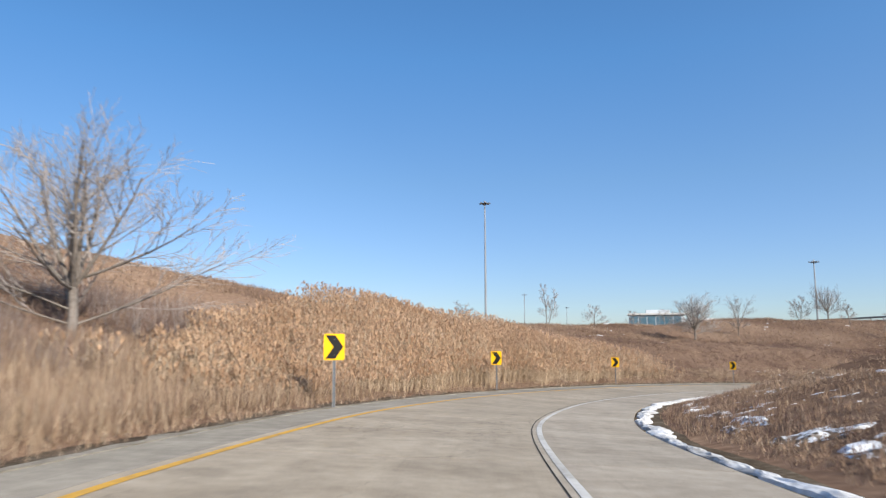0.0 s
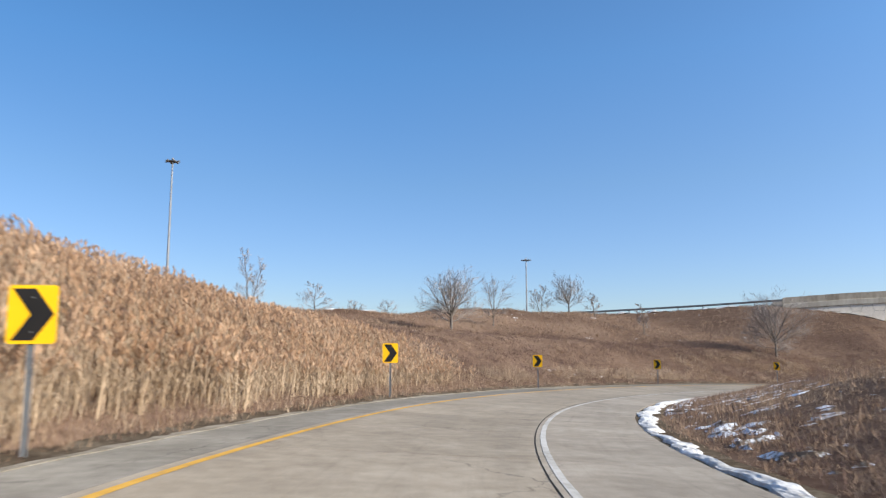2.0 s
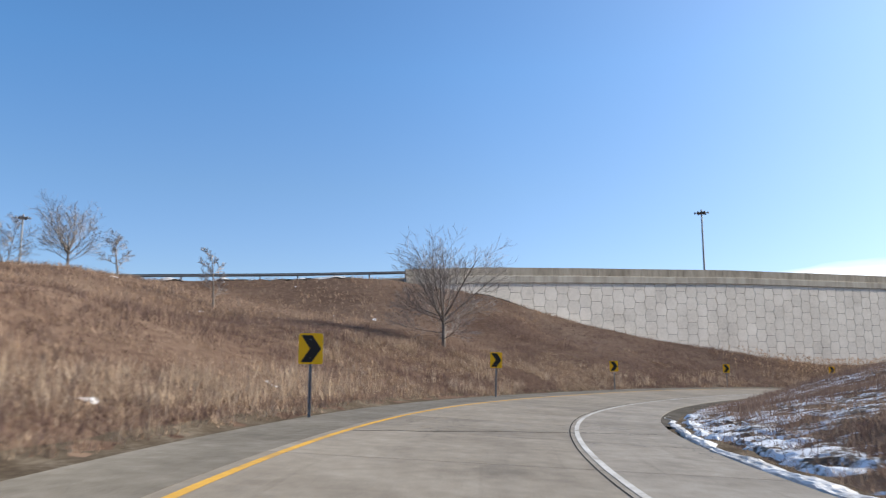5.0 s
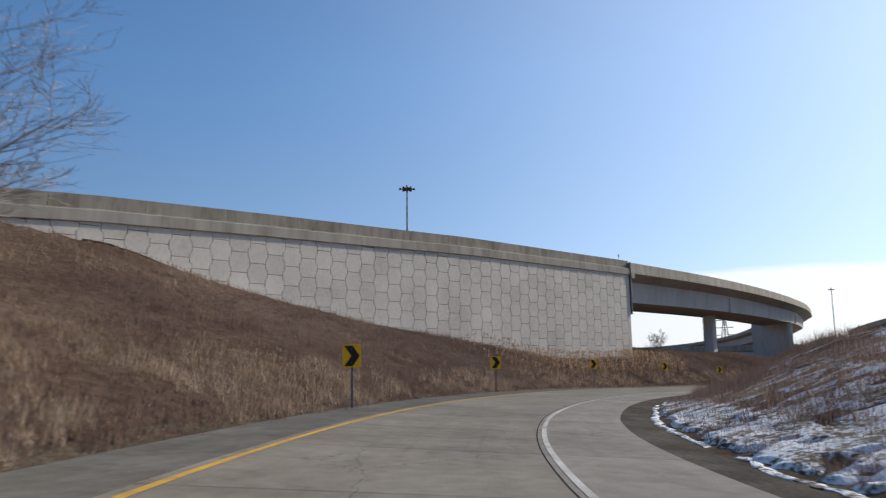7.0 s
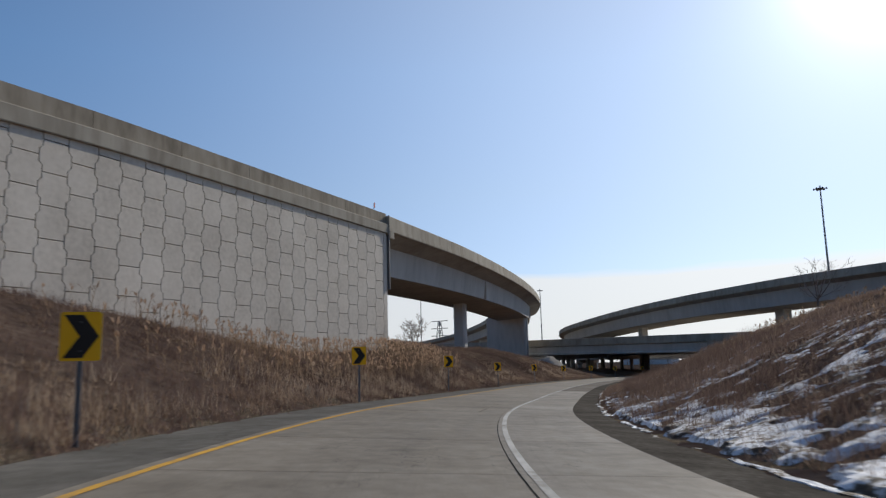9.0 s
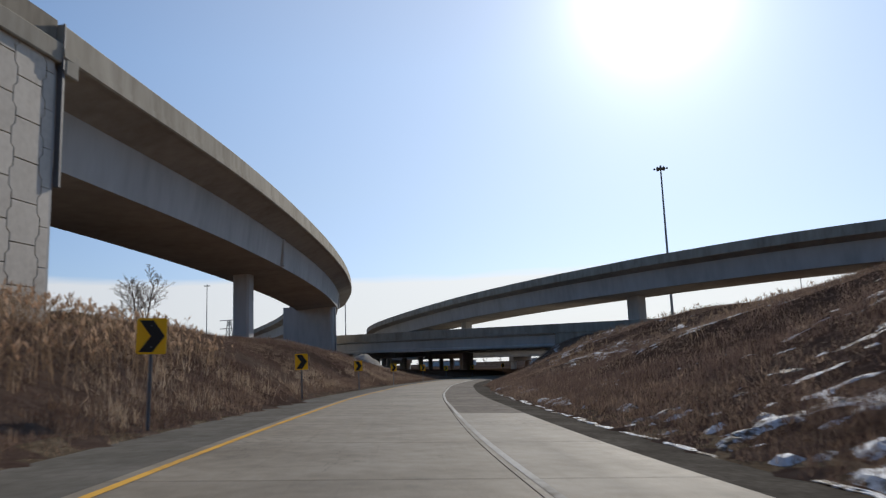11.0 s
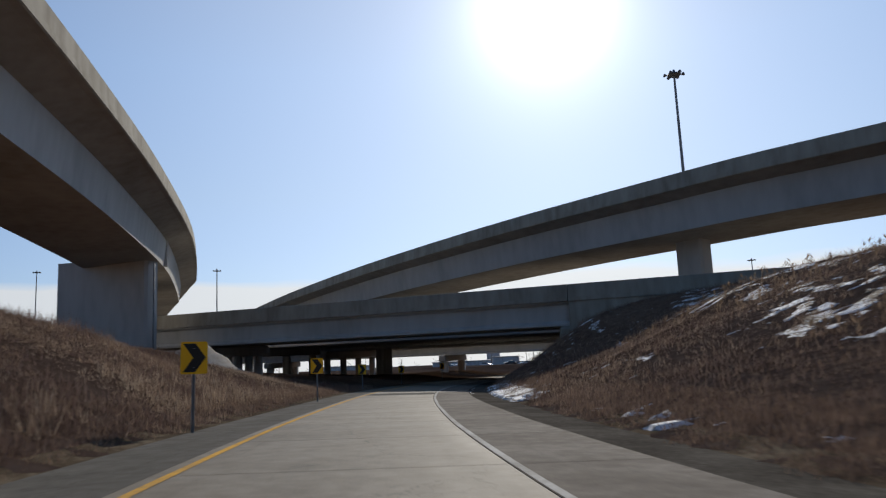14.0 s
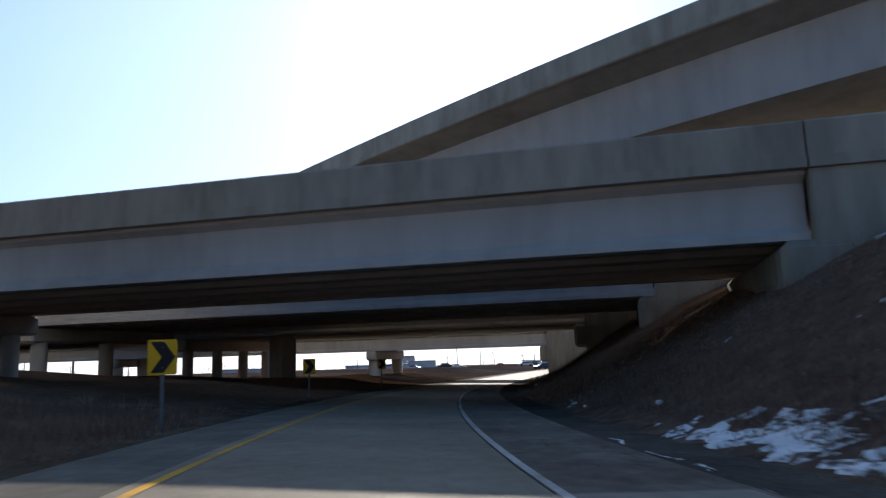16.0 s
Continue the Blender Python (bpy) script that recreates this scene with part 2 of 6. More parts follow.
VERGE = material("verge_gravel", [(0.05, 0.036, 0.025), (0.10, 0.077, 0.054), (0.20, 0.165, 0.122)], fine=9.0, coarse=0.9, rough=0.95, bump=1.0, spec=0)
SNOW = material("old_snow", [(0.22, 0.198, 0.17), (0.45, 0.432, 0.40), (0.66, 0.65, 0.63), (0.82, 0.82, 0.815)], fine=11.0, coarse=0.9, rough=0.75, bump=0.7)
THINSNOW = material("thin_snow", [(0.085, 0.06, 0.04), (0.17, 0.14, 0.105), (0.58, 0.575, 0.565), (0.80, 0.805, 0.81)], fine=8.0, coarse=1.1, rough=0.8, bump=0.6, span=(0.42, 0.53))
PANEL = material("wall_panel_concrete", [(0.49, 0.437, 0.37), (0.61, 0.55, 0.47), (0.69, 0.628, 0.545)], fine=4.0, coarse=0.35, rough=0.9, bump=0.12, per="object", vary=(0.92, 1.05), spec=0.15)
CORE = material("wall_core", [(0.025, 0.025, 0.025), (0.045, 0.042, 0.04)], fine=4.0)
CONC = material("parapet_concrete", [(0.22, 0.192, 0.152), (0.36, 0.322, 0.262), (0.46, 0.416, 0.347)], fine=1.6, coarse=0.5, rough=0.9, bump=0.15, stretch3=(1.0, 1.0, 0.25), spec=0.1)
STAINED = material("stained_parapet_concrete", [(0.16, 0.133, 0.10), (0.29, 0.25, 0.195), (0.39, 0.344, 0.278)], fine=2.2, coarse=0.7, rough=0.9, bump=0.2, stretch3=(1.0, 1.0, 0.3), spec=0.1)
GIRDER = material("girder_concrete", [(0.39, 0.372, 0.347), (0.49, 0.469, 0.44), (0.56, 0.538, 0.507)], fine=1.2, coarse=0.2, rough=0.85, bump=0.08, stretch3=(1.0, 1.0, 0.3), spec=0.15)
# darker copy of the girder concrete: shade of the undersides put into the colour
SHADESOFFIT = material("shaded_soffit_concrete", [(0.24, 0.213, 0.186), (0.33, 0.297, 0.263), (0.40, 0.364, 0.325)], fine=1.2, coarse=0.2, rough=0.9, bump=0.08, spec=0.1)
STEEL = material("galvanised_steel", [(0.19, 0.197, 0.205), (0.27, 0.278, 0.285)], fine=8.0, rough=0.6, metal=0.35, bump=0.05)
DARKSTEEL = material("dark_steel", [(0.09, 0.092, 0.095), (0.15, 0.15, 0.155)], fine=8.0, rough=0.6, metal=0.2, bump=0.05)
SIGNYELLOW = material("sign_yellow", [(0.90, 0.475, 0.006), (0.95, 0.515, 0.009)], fine=2.0, rough=0.45, bump=0.0)
SIGNBLACK = material("sign_black", [(0.012, 0.011, 0.01), (0.02, 0.018, 0.016)], fine=2.0, rough=0.5, bump=0.0)
BARK = material("bark", [(0.095, 0.079, 0.067), (0.165, 0.14, 0.12), (0.25, 0.218, 0.19)], fine=12.0, coarse=1.0, rough=0.95, bump=0.6, spec=0.05)
TWIG = material("twigs", [(0.25, 0.212, 0.185), (0.39, 0.342, 0.305)], fine=6.0, rough=0.95, bump=0.0, per="island", spec=0.05)
REED = material("reed_straw", [(0.37, 0.265, 0.17), (0.52, 0.393, 0.268), (0.62, 0.492, 0.352)], fine=3.0, coarse=0.3, rough=0.9, bump=0.0, per="island", spec=0.05, leaf=0.25)
PLUME = material("reed_plume", [(0.39, 0.235, 0.135), (0.54, 0.355, 0.22), (0.66, 0.485, 0.33)], fine=3.0, coarse=0.3, rough=0.95, bump=0.0, per="island", spec=0, leaf=0.35)
BROWNREED = material("brown_reed", [(0.20, 0.125, 0.072), (0.31, 0.205, 0.12), (0.42, 0.295, 0.185)], fine=3.0, coarse=0.3, rough=0.9, bump=0.0, per="island", spec=0.05, leaf=0.4)
GRASS = material("dry_grass", [(0.175, 0.108, 0.07), (0.335, 0.227, 0.152), (0.50, 0.365, 0.25)], fine=1.5, coarse=0.09, rough=0.95, bump=0.0, per="island", spec=0, leaf=0.28)
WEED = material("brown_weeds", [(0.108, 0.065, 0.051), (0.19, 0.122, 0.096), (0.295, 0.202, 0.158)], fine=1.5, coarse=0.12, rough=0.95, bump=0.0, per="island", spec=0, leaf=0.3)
DIRT = material("spoil_heap", [(0.24, 0.21, 0.175), (0.36, 0.33, 0.29), (0.46, 0.43, 0.39)], fine=2.0, coarse=0.4, rough=0.95, bump=1.0, spec=0)


# ---- building helpers ----
def mesh(name, verts, faces, mats, index=None, smooth=False):
    """faces: tuples of corners, one array of equal faces, or a list of such arrays."""
    me = bpy.data.meshes.new(name)
    blocks = [faces] if isinstance(faces, np.ndarray) else faces
    if len(blocks) and isinstance(blocks[0], np.ndarray):
        verts = np.asarray(verts, dtype=np.float32)
        me.vertices.add(len(verts))
        me.vertices.foreach_set("co", verts.ravel())
        sizes = np.concatenate([np.full(len(b), b.shape[1]) for b in blocks])
        corners = np.concatenate([b.ravel() for b in blocks]).astype(np.int32)
        me.loops.add(len(corners))
        me.loops.foreach_set("vertex_index", corners)
        me.polygons.add(len(sizes))
        me.polygons.foreach_set("loop_start", np.r_[0, np.cumsum(sizes)[:-1]].astype(np.int32))
        me.polygons.foreach_set("use_smooth", np.full(len(sizes), smooth))
    else:
        me.from_pydata([tuple(map(float, v)) for v in verts], [], faces)
        me.polygons.foreach_set("use_smooth", np.full(len(me.polygons), smooth))
    for m in mats if isinstance(mats, (list, tuple)) else [mats]:
        me.materials.append(m)
    if index is not None:
        me.polygons.foreach_set("material_index", np.asarray(index, dtype=np.int32))
    me.update(calc_edges=True)
    return me


def thing(name, label, category, group="", kind="", at=(0, 0, 0), rz=0.0):
    ob = new(name)
    ob.empty_display_size = 0.2
    ob.matrix_basis = pose(*at, 0, 0, rz)
    return tagged(ob, label, category, group, kind)


def part(name, data, parent, label="", m=None):
    ob = new(name, data)
    ob.parent = parent
    if m is not None:
        ob.matrix_basis = m
    return tagged(ob, label) if label else ob


def box_data(x0, x1, y0, y1, z0, z1, base=0):
    v = [(x, y, z) for z in (z0, z1) for x, y in ((x0, y0), (x1, y0), (x1, y1), (x0, y1))]
    q = [(0, 3, 2, 1), (4, 5, 6, 7), (0, 1, 5, 4), (1, 2, 6, 5), (2, 3, 7, 6), (3, 0, 4, 7)]
    return v, [tuple(base + k for k in f) for f in q]


def box(name, x0, x1, y0, y1, z0, z1, mat):
    """A box with slightly broken edges."""
    bm = bmesh.new()
    v, q = box_data(x0, x1, y0, y1, z0, z1)
    vs = [bm.verts.new(p) for p in v]
    for f in q:
        bm.faces.new([vs[k] for k in f])
    bmesh.ops.bevel(bm, geom=bm.edges[:], offset=0.12 * min(x1 - x0, y1 - y0, z1 - z0), segments=1, affect="EDGES")
    me = bpy.data.meshes.new(name)
    bm.to_mesh(me)
    bm.free()
    me.materials.append(mat)
    return me


def lathe(name, rings, mat, sides=12, smooth=True):
    """A turned form: rings of (radius, z)."""
    v, f = [], []
    for r, z in rings:
        v += [(r * math.cos(2 * math.pi * k / sides), r * math.sin(2 * math.pi * k / sides), z) for k in range(sides)]
    for a in range(len(rings) - 1):
        for k in range(sides):
            j = (k + 1) % sides
            f.append((a * sides + k, a * sides + j, (a + 1) * sides + j, (a + 1) * sides + k))
    f.append(tuple(range(sides))[::-1])
    f.append(tuple((len(rings) - 1) * sides + k for k in range(sides)))
    return mesh(name, v, f, mat, smooth=smooth)


def sweep(name, pts, normals, profile, mat, closed=True, index=None, mats=None):
    """A cross-section of (across, up) carried along points; across follows the given level normals."""
    n, m = len(pts), len(profile)
    v = [(p[0] + nn[0] * a, p[1] + nn[1] * a, p[2] + z) for p, nn in zip(pts, normals) for a, z in profile]
    f, idx = [], []
    for i in range(n - 1):
        for k in range(m if closed else m - 1):
            j = (k + 1) % m
            f.append((i * m + k, (i + 1) * m + k, (i + 1) * m + j, i * m + j))
            idx.append(index[k] if index else 0)
    if closed:
        f += [tuple(range(m)), tuple((n - 1) * m + k for k in range(m))[::-1]]
        idx += [0, 0]
    return mesh(name, v, f, mats or mat, idx)


def spline(pts, step):
    """Points at even steps along a smooth curve through pts."""
    p = np.array(pts, float)
    p = np.vstack([2 * p[0] - p[1], p, 2 * p[-1] - p[-2]])
    out_ = []
    for i in range(1, len(p) - 2):
        for u in np.linspace(0, 1, 40, endpoint=False):
            a, b, c, d = p[i - 1 : i + 3]
            out_.append(b + 0.5 * u * (c - a + u * (2 * a - 5 * b + 4 * c - d + u * (3 * (b - c) + d - a))))
    out_.append(p[-2])
    out_ = np.array(out_)
    s = np.r_[0, np.cumsum(np.linalg.norm(np.diff(out_[:, :2], axis=0), axis=1))]
    t = np.arange(0, s[-1], step)
    return np.array([np.interp(t, s, out_[:, k]) for k in range(out_.shape[1])]).T


def right_of(pts):
    t = np.gradient(pts[:, :2], axis=0)
    t /= np.linalg.norm(t, axis=1)[:, None]
    return np.stack([t[:, 1], -t[:, 0]], axis=1)


rng = np.random.default_rng(7)
LAT = rng.random((257, 257))


def vnoise(x, y):
    """Smooth noise of 0 to 1 with a cell of 1."""
    xi, yi = np.floor(x).astype(int), np.floor(y).astype(int)
    fx, fy = x - xi, y - yi
    fx, fy = fx * fx * (3 - 2 * fx), fy * fy * (3 - 2 * fy)
    a, b = LAT[xi % 256, yi % 256], LAT[(xi + 1) % 256, yi % 256]
    c, d = LAT[xi % 256, (yi + 1) % 256], LAT[(xi + 1) % 256, (yi + 1) % 256]
    return (a * (1 - fx) + b * fx) * (1 - fy) + (c * (1 - fx) + d * fx) * fy


# ---- the ramp's line: metres along it from the first point, x, y and the road's height ----
RAMP = [
    (-9.0, -58.0, 1.3), (-4.2, -39.5, 0.95), (-1.0, -20.0, 0.6), (0.0, 0.0, 0.0), (1.3, 19.8, -0.87), (7.6, 38.8, -1.75), (18.6, 55.6, -2.47), (33.6, 68.5, -3.17),
    (51.9, 76.5, -3.85), (71.8, 78.7, -4.55), (91.5, 76.1, -5.08), (110.2, 69.6, -5.68), (127.9, 59.8, -6.4), (144.8, 49.2, -6.98), (161.5, 38.2, -7.55),
    (177.5, 26.3, -8.1), (192.7, 13.5, -8.65), (206.8, -0.6, -9.15), (219.6, -16.0, -9.65), (231.2, -32.4, -10.2), (241.8, -49.4, -10.7), (251.6, -66.8, -11.1),
    (269.4, -102.6, -11.65), (285.0, -139.0, -12.1), (310.0, -210.0, -13.2), (335.0, -290.0, -14.6),
]
LINE = spline(RAMP, 1.0)
LINE_R = right_of(LINE)
S0 = float(np.argmin(np.hypot(LINE[:, 0], LINE[:, 1])))
LINE_S = np.arange(len(LINE)) - S0


def tilt(s):
    return np.interp(s, [180, 250], [0.04, 0.02])


def white_at(s):
    return np.interp(s, [7, 12, 25, 39, 46, 62, 72, 82, 100, 108, 116, 131, 146, 163, 204, 214, 219, 226, 233, 243, 250, 257, 265, 275], [1.14, 1.27, 1.52, 1.62, 1.78, 2.17, 2.33, 2.28, 1.95, 1.78, 1.56, 1.35, 1.45, 1.56, 1.55, 1.74, 1.87, 1.96, 1.92, 1.96, 2.05, 2.05, 1.94, 1.82])


def yellow_gap(s):
    return np.interp(s, [0, 40, 110, 160, 205, 245, 275], [4.45, 4.6, 4.65, 4.65, 4.55, 4.32, 4.15])


def ramp_point(s, d, lift=0.0):
    """World places at s along and d to the right of the ramp's line, on its banked plane."""
    s, d = np.broadcast_arrays(np.asarray(s, float), np.asarray(d, float))
    p = np.stack([np.interp(s, LINE_S, LINE[:, k]) for k in range(3)], axis=-1)
    r = np.stack([np.interp(s, LINE_S, LINE_R[:, k]) for k in range(2)], axis=-1)
    p[..., :2] += r * d[..., None]
    p[..., 2] += lift - tilt(s) * np.clip(d, -6, 6)
    return p


def ramp_sd(x, y):
    """s and d of world places."""
    xy = np.stack([x, y], axis=-1).reshape(-1, 2)
    k = np.concatenate([np.argmin(((c[:, None, :] - LINE[None, :, :2]) ** 2).sum(2), axis=1) for c in np.array_split(xy, max(1, len(xy) // 4000))])
    v = xy - LINE[k, :2]
    t = np.stack([-LINE_R[k, 1], LINE_R[k, 0]], axis=1)
    return (LINE_S[k] + (v * t).sum(1)).reshape(x.shape), (v * LINE_R[k]).sum(1).reshape(x.shape)


# ---- the upper ramp: a straight run on a retaining wall; u along it, q in front of it ----
WA, WD = np.array([109.8, 97.7]), np.array([0.7485, -0.6631])
WN = np.array([-0.6631, -0.7485])
WALL_U0, WALL_U1 = -15.0, 55.0


def upper_top(u):
    return np.interp(u, [-140, -80, -66, -48, -31, -18, -9, 3, 14, 25, 55], [4.4, 4.82, 4.94, 5.55, 6.25, 6.95, 7.5, 7.88, 8.14, 8.45, 8.58])


def wall_foot(u):
    return np.interp(u, [-12, -7.4, -2, 4.8, 9, 13, 15.5, 23, 28, 31, 37, 55], [5.1, 4.0, 2.3, 0.7, -0.4, -1.3, -1.65, -2.75, -3.3, -3.65, -3.75, -3.75])


# the mainline bridges: v along, o beyond their near edge
BA, BD = np.array([201.6, -12.9]), np.array([0.906, 0.423])
BN = np.array([0.423, -0.906])
LEFT = {
    0: ([4.4, 5.4, 7, 12, 16, 23, 29, 38, 60], [-0.1, 0.0, 0.3, 1.9, 3.5, 6.75, 9.2, 9.7, 9.2]),
    82: ([4.4, 5.4, 7, 12, 16, 23, 28, 38, 46, 60], [-0.1, 0.0, 0.5, 2.2, 3.3, 4.4, 5.3, 6.5, 6.5, 6.2]),
    116: ([4.4, 5.4, 7, 12, 16, 23, 28, 38, 46, 60], [-0.1, 0.0, 0.5, 2.3, 3.35, 4.4, 5.4, 8.1, 9.1, 9.1]),
    150: ([4.4, 5.4, 7, 10, 13.6, 20, 30, 60], [-0.1, 0.0, 0.6, 2.0, 3.5, 5.0, 6.0, 7.0]),
    200: ([4.4, 5.4, 7, 10, 13, 17, 25, 60], [-0.1, 0.0, 0.6, 2.2, 3.5, 4.3, 4.3, 3.2]),
    245: ([4.4, 5.4, 7, 10, 13, 17, 25, 60], [-0.1, 0.0, 0.6, 2.2, 3.6, 4.6, 4.5, 3.0]),
    270: ([4.4, 5.4, 7, 10, 13, 17, 25, 60], [-0.1, 0.0, 0.3, 1.2, 2.4, 3.4, 4.0, 2.5]),
    290: ([4.4, 5.4, 7, 10, 13, 17, 25, 60], [-0.1, 0.0, 0.1, 0.3, 0.7, 1.0, 1.5, 1.0]),
    320: ([4.4, 5.4, 7, 10, 13, 17, 25, 60], [-0.1, 0.0, 0.1, 0.2, 0.6, 0.9, 0.8, 0.3]),
}
RIGHT = {
    0: ([4.4, 5.2, 6, 8, 10, 12.5, 16, 30, 70], [-0.1, 0.0, 0.15, 0.75, 1.45, 2.1, 2.3, 1.5, 0.5]),
    45: ([4.4, 5.2, 6, 8, 10, 12.5, 16, 30, 70], [-0.1, 0.0, 0.15, 0.75, 1.5, 2.2, 2.5, 1.8, 0.8]),
    63: ([4.4, 5.2, 6, 8, 10, 12.5, 16, 30, 70], [-0.1, 0.0, 0.1, 0.5, 1.05, 1.65, 2.1, 2.1, 1.5]),
    78: ([4.4, 5.2, 6, 8, 10, 12.5, 16, 30, 70], [-0.1, 0.0, 0.1, 0.6, 1.1, 1.7, 2.2, 2.3, 1.8]),
    112: ([4.4, 5.2, 6, 8, 10, 12.5, 16, 30, 70], [-0.1, 0.0, 0.15, 0.65, 1.2, 1.85, 2.5, 2.8, 2.4]),
    130: ([4.4, 5.2, 6, 8, 10, 12.5, 16, 30, 70], [-0.1, 0.0, 0.2, 0.9, 1.8, 2.7, 3.4, 4.0, 4.0]),
    190: ([4.4, 5.2, 8, 12.5, 16, 20.8, 25, 32, 70], [-0.1, 0.0, 0.9, 2.6, 3.9, 5.5, 6.6, 7.2, 6.5]),
    225: ([4.4, 5.2, 8, 12.5, 16, 20.8, 25, 32, 70], [-0.1, 0.0, 0.6, 1.9, 3.0, 4.6, 5.9, 6.8, 6.5]),
    262: ([4.4, 5.2, 8, 12.5, 16, 20.8, 25, 32, 70], [-0.1, 0.0, 0.9, 2.7, 4.2, 5.7, 6.5, 7.0, 6.8]),
    282: ([4.4, 5.2, 8, 10, 12.5, 16, 20.8, 32, 70], [-0.1, 0.0, 1.5, 2.9, 4.3, 5.7, 6.8, 7.0, 6.8]),
    320: ([4.4, 5.2, 8, 10, 12.5, 16, 20.8, 32, 70], [-0.1, 0.0, 1.2, 2.6, 4.2, 5.6, 6.6, 6.6, 4.0]),
    370: ([4.4, 5.2, 8, 10, 12.5, 16, 20.8, 32, 70], [-0.1, 0.0, 0.3, 0.5, 0.7, 0.8, 0.8, 0.6, 0.0]),
}


def table(tab, s, d):
    keys = sorted(tab)
    vals = np.array([np.interp(d, *tab[k]) for k in keys])
    i = np.clip(np.searchsorted(keys, s) - 1, 0, len(keys) - 2)
    a, b = np.array(keys)[i], np.array(keys)[i + 1]
    w = np.clip((s - a) / (b - a), 0, 1)
    w = w * w * (3 - 2 * w)
    take = lambda k: np.take_along_axis(vals, k[None], axis=0)[0]
    return take(i) * (1 - w) + take(i + 1) * w


def ground_height(x, y):
    shape = x.shape
    x, y = x.ravel(), y.ravel()
    s, d = ramp_sd(x, y)
    zr = np.interp(s, LINE_S, LINE[:, 2])
    edge_z = zr - tilt(s) * np.clip(d, -5, 5)
    shift = white_at(s) - 1.6
    rel = np.where(d < 0, table(LEFT, s, -(d - shift)), table(RIGHT, s, d - shift))
    rel = np.maximum(rel, -0.1)
    lumps = (vnoise(x / 9, y / 9) - 0.5) * 0.9 + (vnoise(x / 2.7 + 40, y / 2.7) - 0.5) * 0.35
    off = np.clip((np.abs(d) - 6.0) / 6.0, 0, 1)
    z = edge_z + rel + lumps * off
    # far country: higher to the north-west than to the south-east
    g = (x - 100) * 0.7 - (y - 60) * 0.7
    far = np.interp(g, [-120, -40, 60, 120, 200, 330, 700, 4500], [2.0, 1.0, -6.0, -10.5, -12.8, -15.3, -20.5, -90.0])
    w = np.clip((np.abs(d) - 48) / 60, 0, 1)
    z = z * (1 - w) + far * w
    # the upper ramp's bank, and the ground at the wall's foot
    u = (x - WA[0]) * WD[0] + (y - WA[1]) * WD[1]
    q = (x - WA[0]) * WN[0] + (y - WA[1]) * WN[1]
    crest = np.interp(u, [-20, -9], [1.0, 0.0])
    crest = (upper_top(u) - 1.15) * crest + wall_foot(np.maximum(u, -9.0)) * (1 - crest)
    deck = upper_top(u) - 1.15
    crest = crest + 0.75 * np.interp(u, [-24, -16], [1.0, 0.0]) * np.clip(q / 1.5, 0, 1)
    bank = np.where(q > -1.7, crest - np.clip(q, 0, None) * 0.34, np.where(q > -12, deck, deck + (q + 12) * 0.3))
    z = np.where((u < -9) & (u > -170), np.maximum(z, np.where(q > -60, bank + lumps * 0.2, -99)), z)
    foot = wall_foot(u) + lumps * 0.25
    k = np.clip(q / 9.0, 0, 1)
    k = k * k * (3 - 2 * k)
    beside = np.maximum(foot * (1 - k) + z * k, crest - q * 0.34 - np.clip(u + 9, 0, 40) * 0.2 * np.clip(q / 5, 0, 1) + lumps * 0.2)
    z = np.where((u >= -9) & (u < 62) & (q > 0), beside, z)
    z = np.where((u >= -9) & (u < 62) & (q <= 0), foot, z)
    # the mainline's fill west of its abutments
    v = (x - BA[0]) * BD[0] + (y - BA[1]) * BD[1]
    o = (x - BA[0]) * BN[0] + (y - BA[1]) * BN[1]
    fill = np.where((v < 0) & (o > 0.5) & (o < 74), np.interp(o, [33, 36, 54, 62], [-2.75, -3.7, -3.7, -5.4]) - np.clip(v + 6, 0, 6) * 0.6, -99)
    z = np.maximum(z, np.where(v < 0, fill, -99))
    rise = np.clip((v - 34) / 14, 0, 1) * np.clip((o - 30) / 10, 0, 1) * np.clip((150 - o) / 30, 0, 1)
    z = z * (1 - rise) + np.maximum(z, -10.4 + lumps * 0.4) * rise
    mound = np.clip((v - 34) / 12, 0, 1) * np.clip((o + 2) / 4, 0, 1) * np.clip((74 - o) / 10, 0, 1)
    z = z * (1 - mound) + np.maximum(z, np.interp(o, [0, 22, 54, 74], [-6.6, -8.2, -10.0, -10.6]) + lumps * 0.3) * mound
    # under the road
    wide = (d > white_at(s) - 6.9) & (d < white_at(s) + 3.1)
    z = np.where(wide, np.minimum(z, zr - tilt(s) * d - 0.14), z)
    return z.reshape(shape)


def axis(core0, core1, step):
    grow = np.cumsum(step * 1.22 ** np.arange(1, 36))
    grow = grow[grow < 4200]
    return np.r_[core0 - grow[::-1], np.arange(core0, core1, step), core1 + grow - step]


GX, GY = axis(-45, 300, 1.25), axis(-95, 165, 1.25)
GZ = ground_height(*np.meshgrid(GX, GY, indexing="ij"))


def ground_z(x, y):
    """The height of the built ground sheet."""
    i = np.clip(np.searchsorted(GX, x) - 1, 0, len(GX) - 2)
    j = np.clip(np.searchsorted(GY, y) - 1, 0, len(GY) - 2)
    a, b = (x - GX[i]) / (GX[i + 1] - GX[i]), (y - GY[j]) / (GY[j + 1] - GY[j])
    return (GZ[i, j] * (1 - a) + GZ[i + 1, j] * a) * (1 - b) + (GZ[i, j + 1] * (1 - a) + GZ[i + 1, j + 1] * a) * b


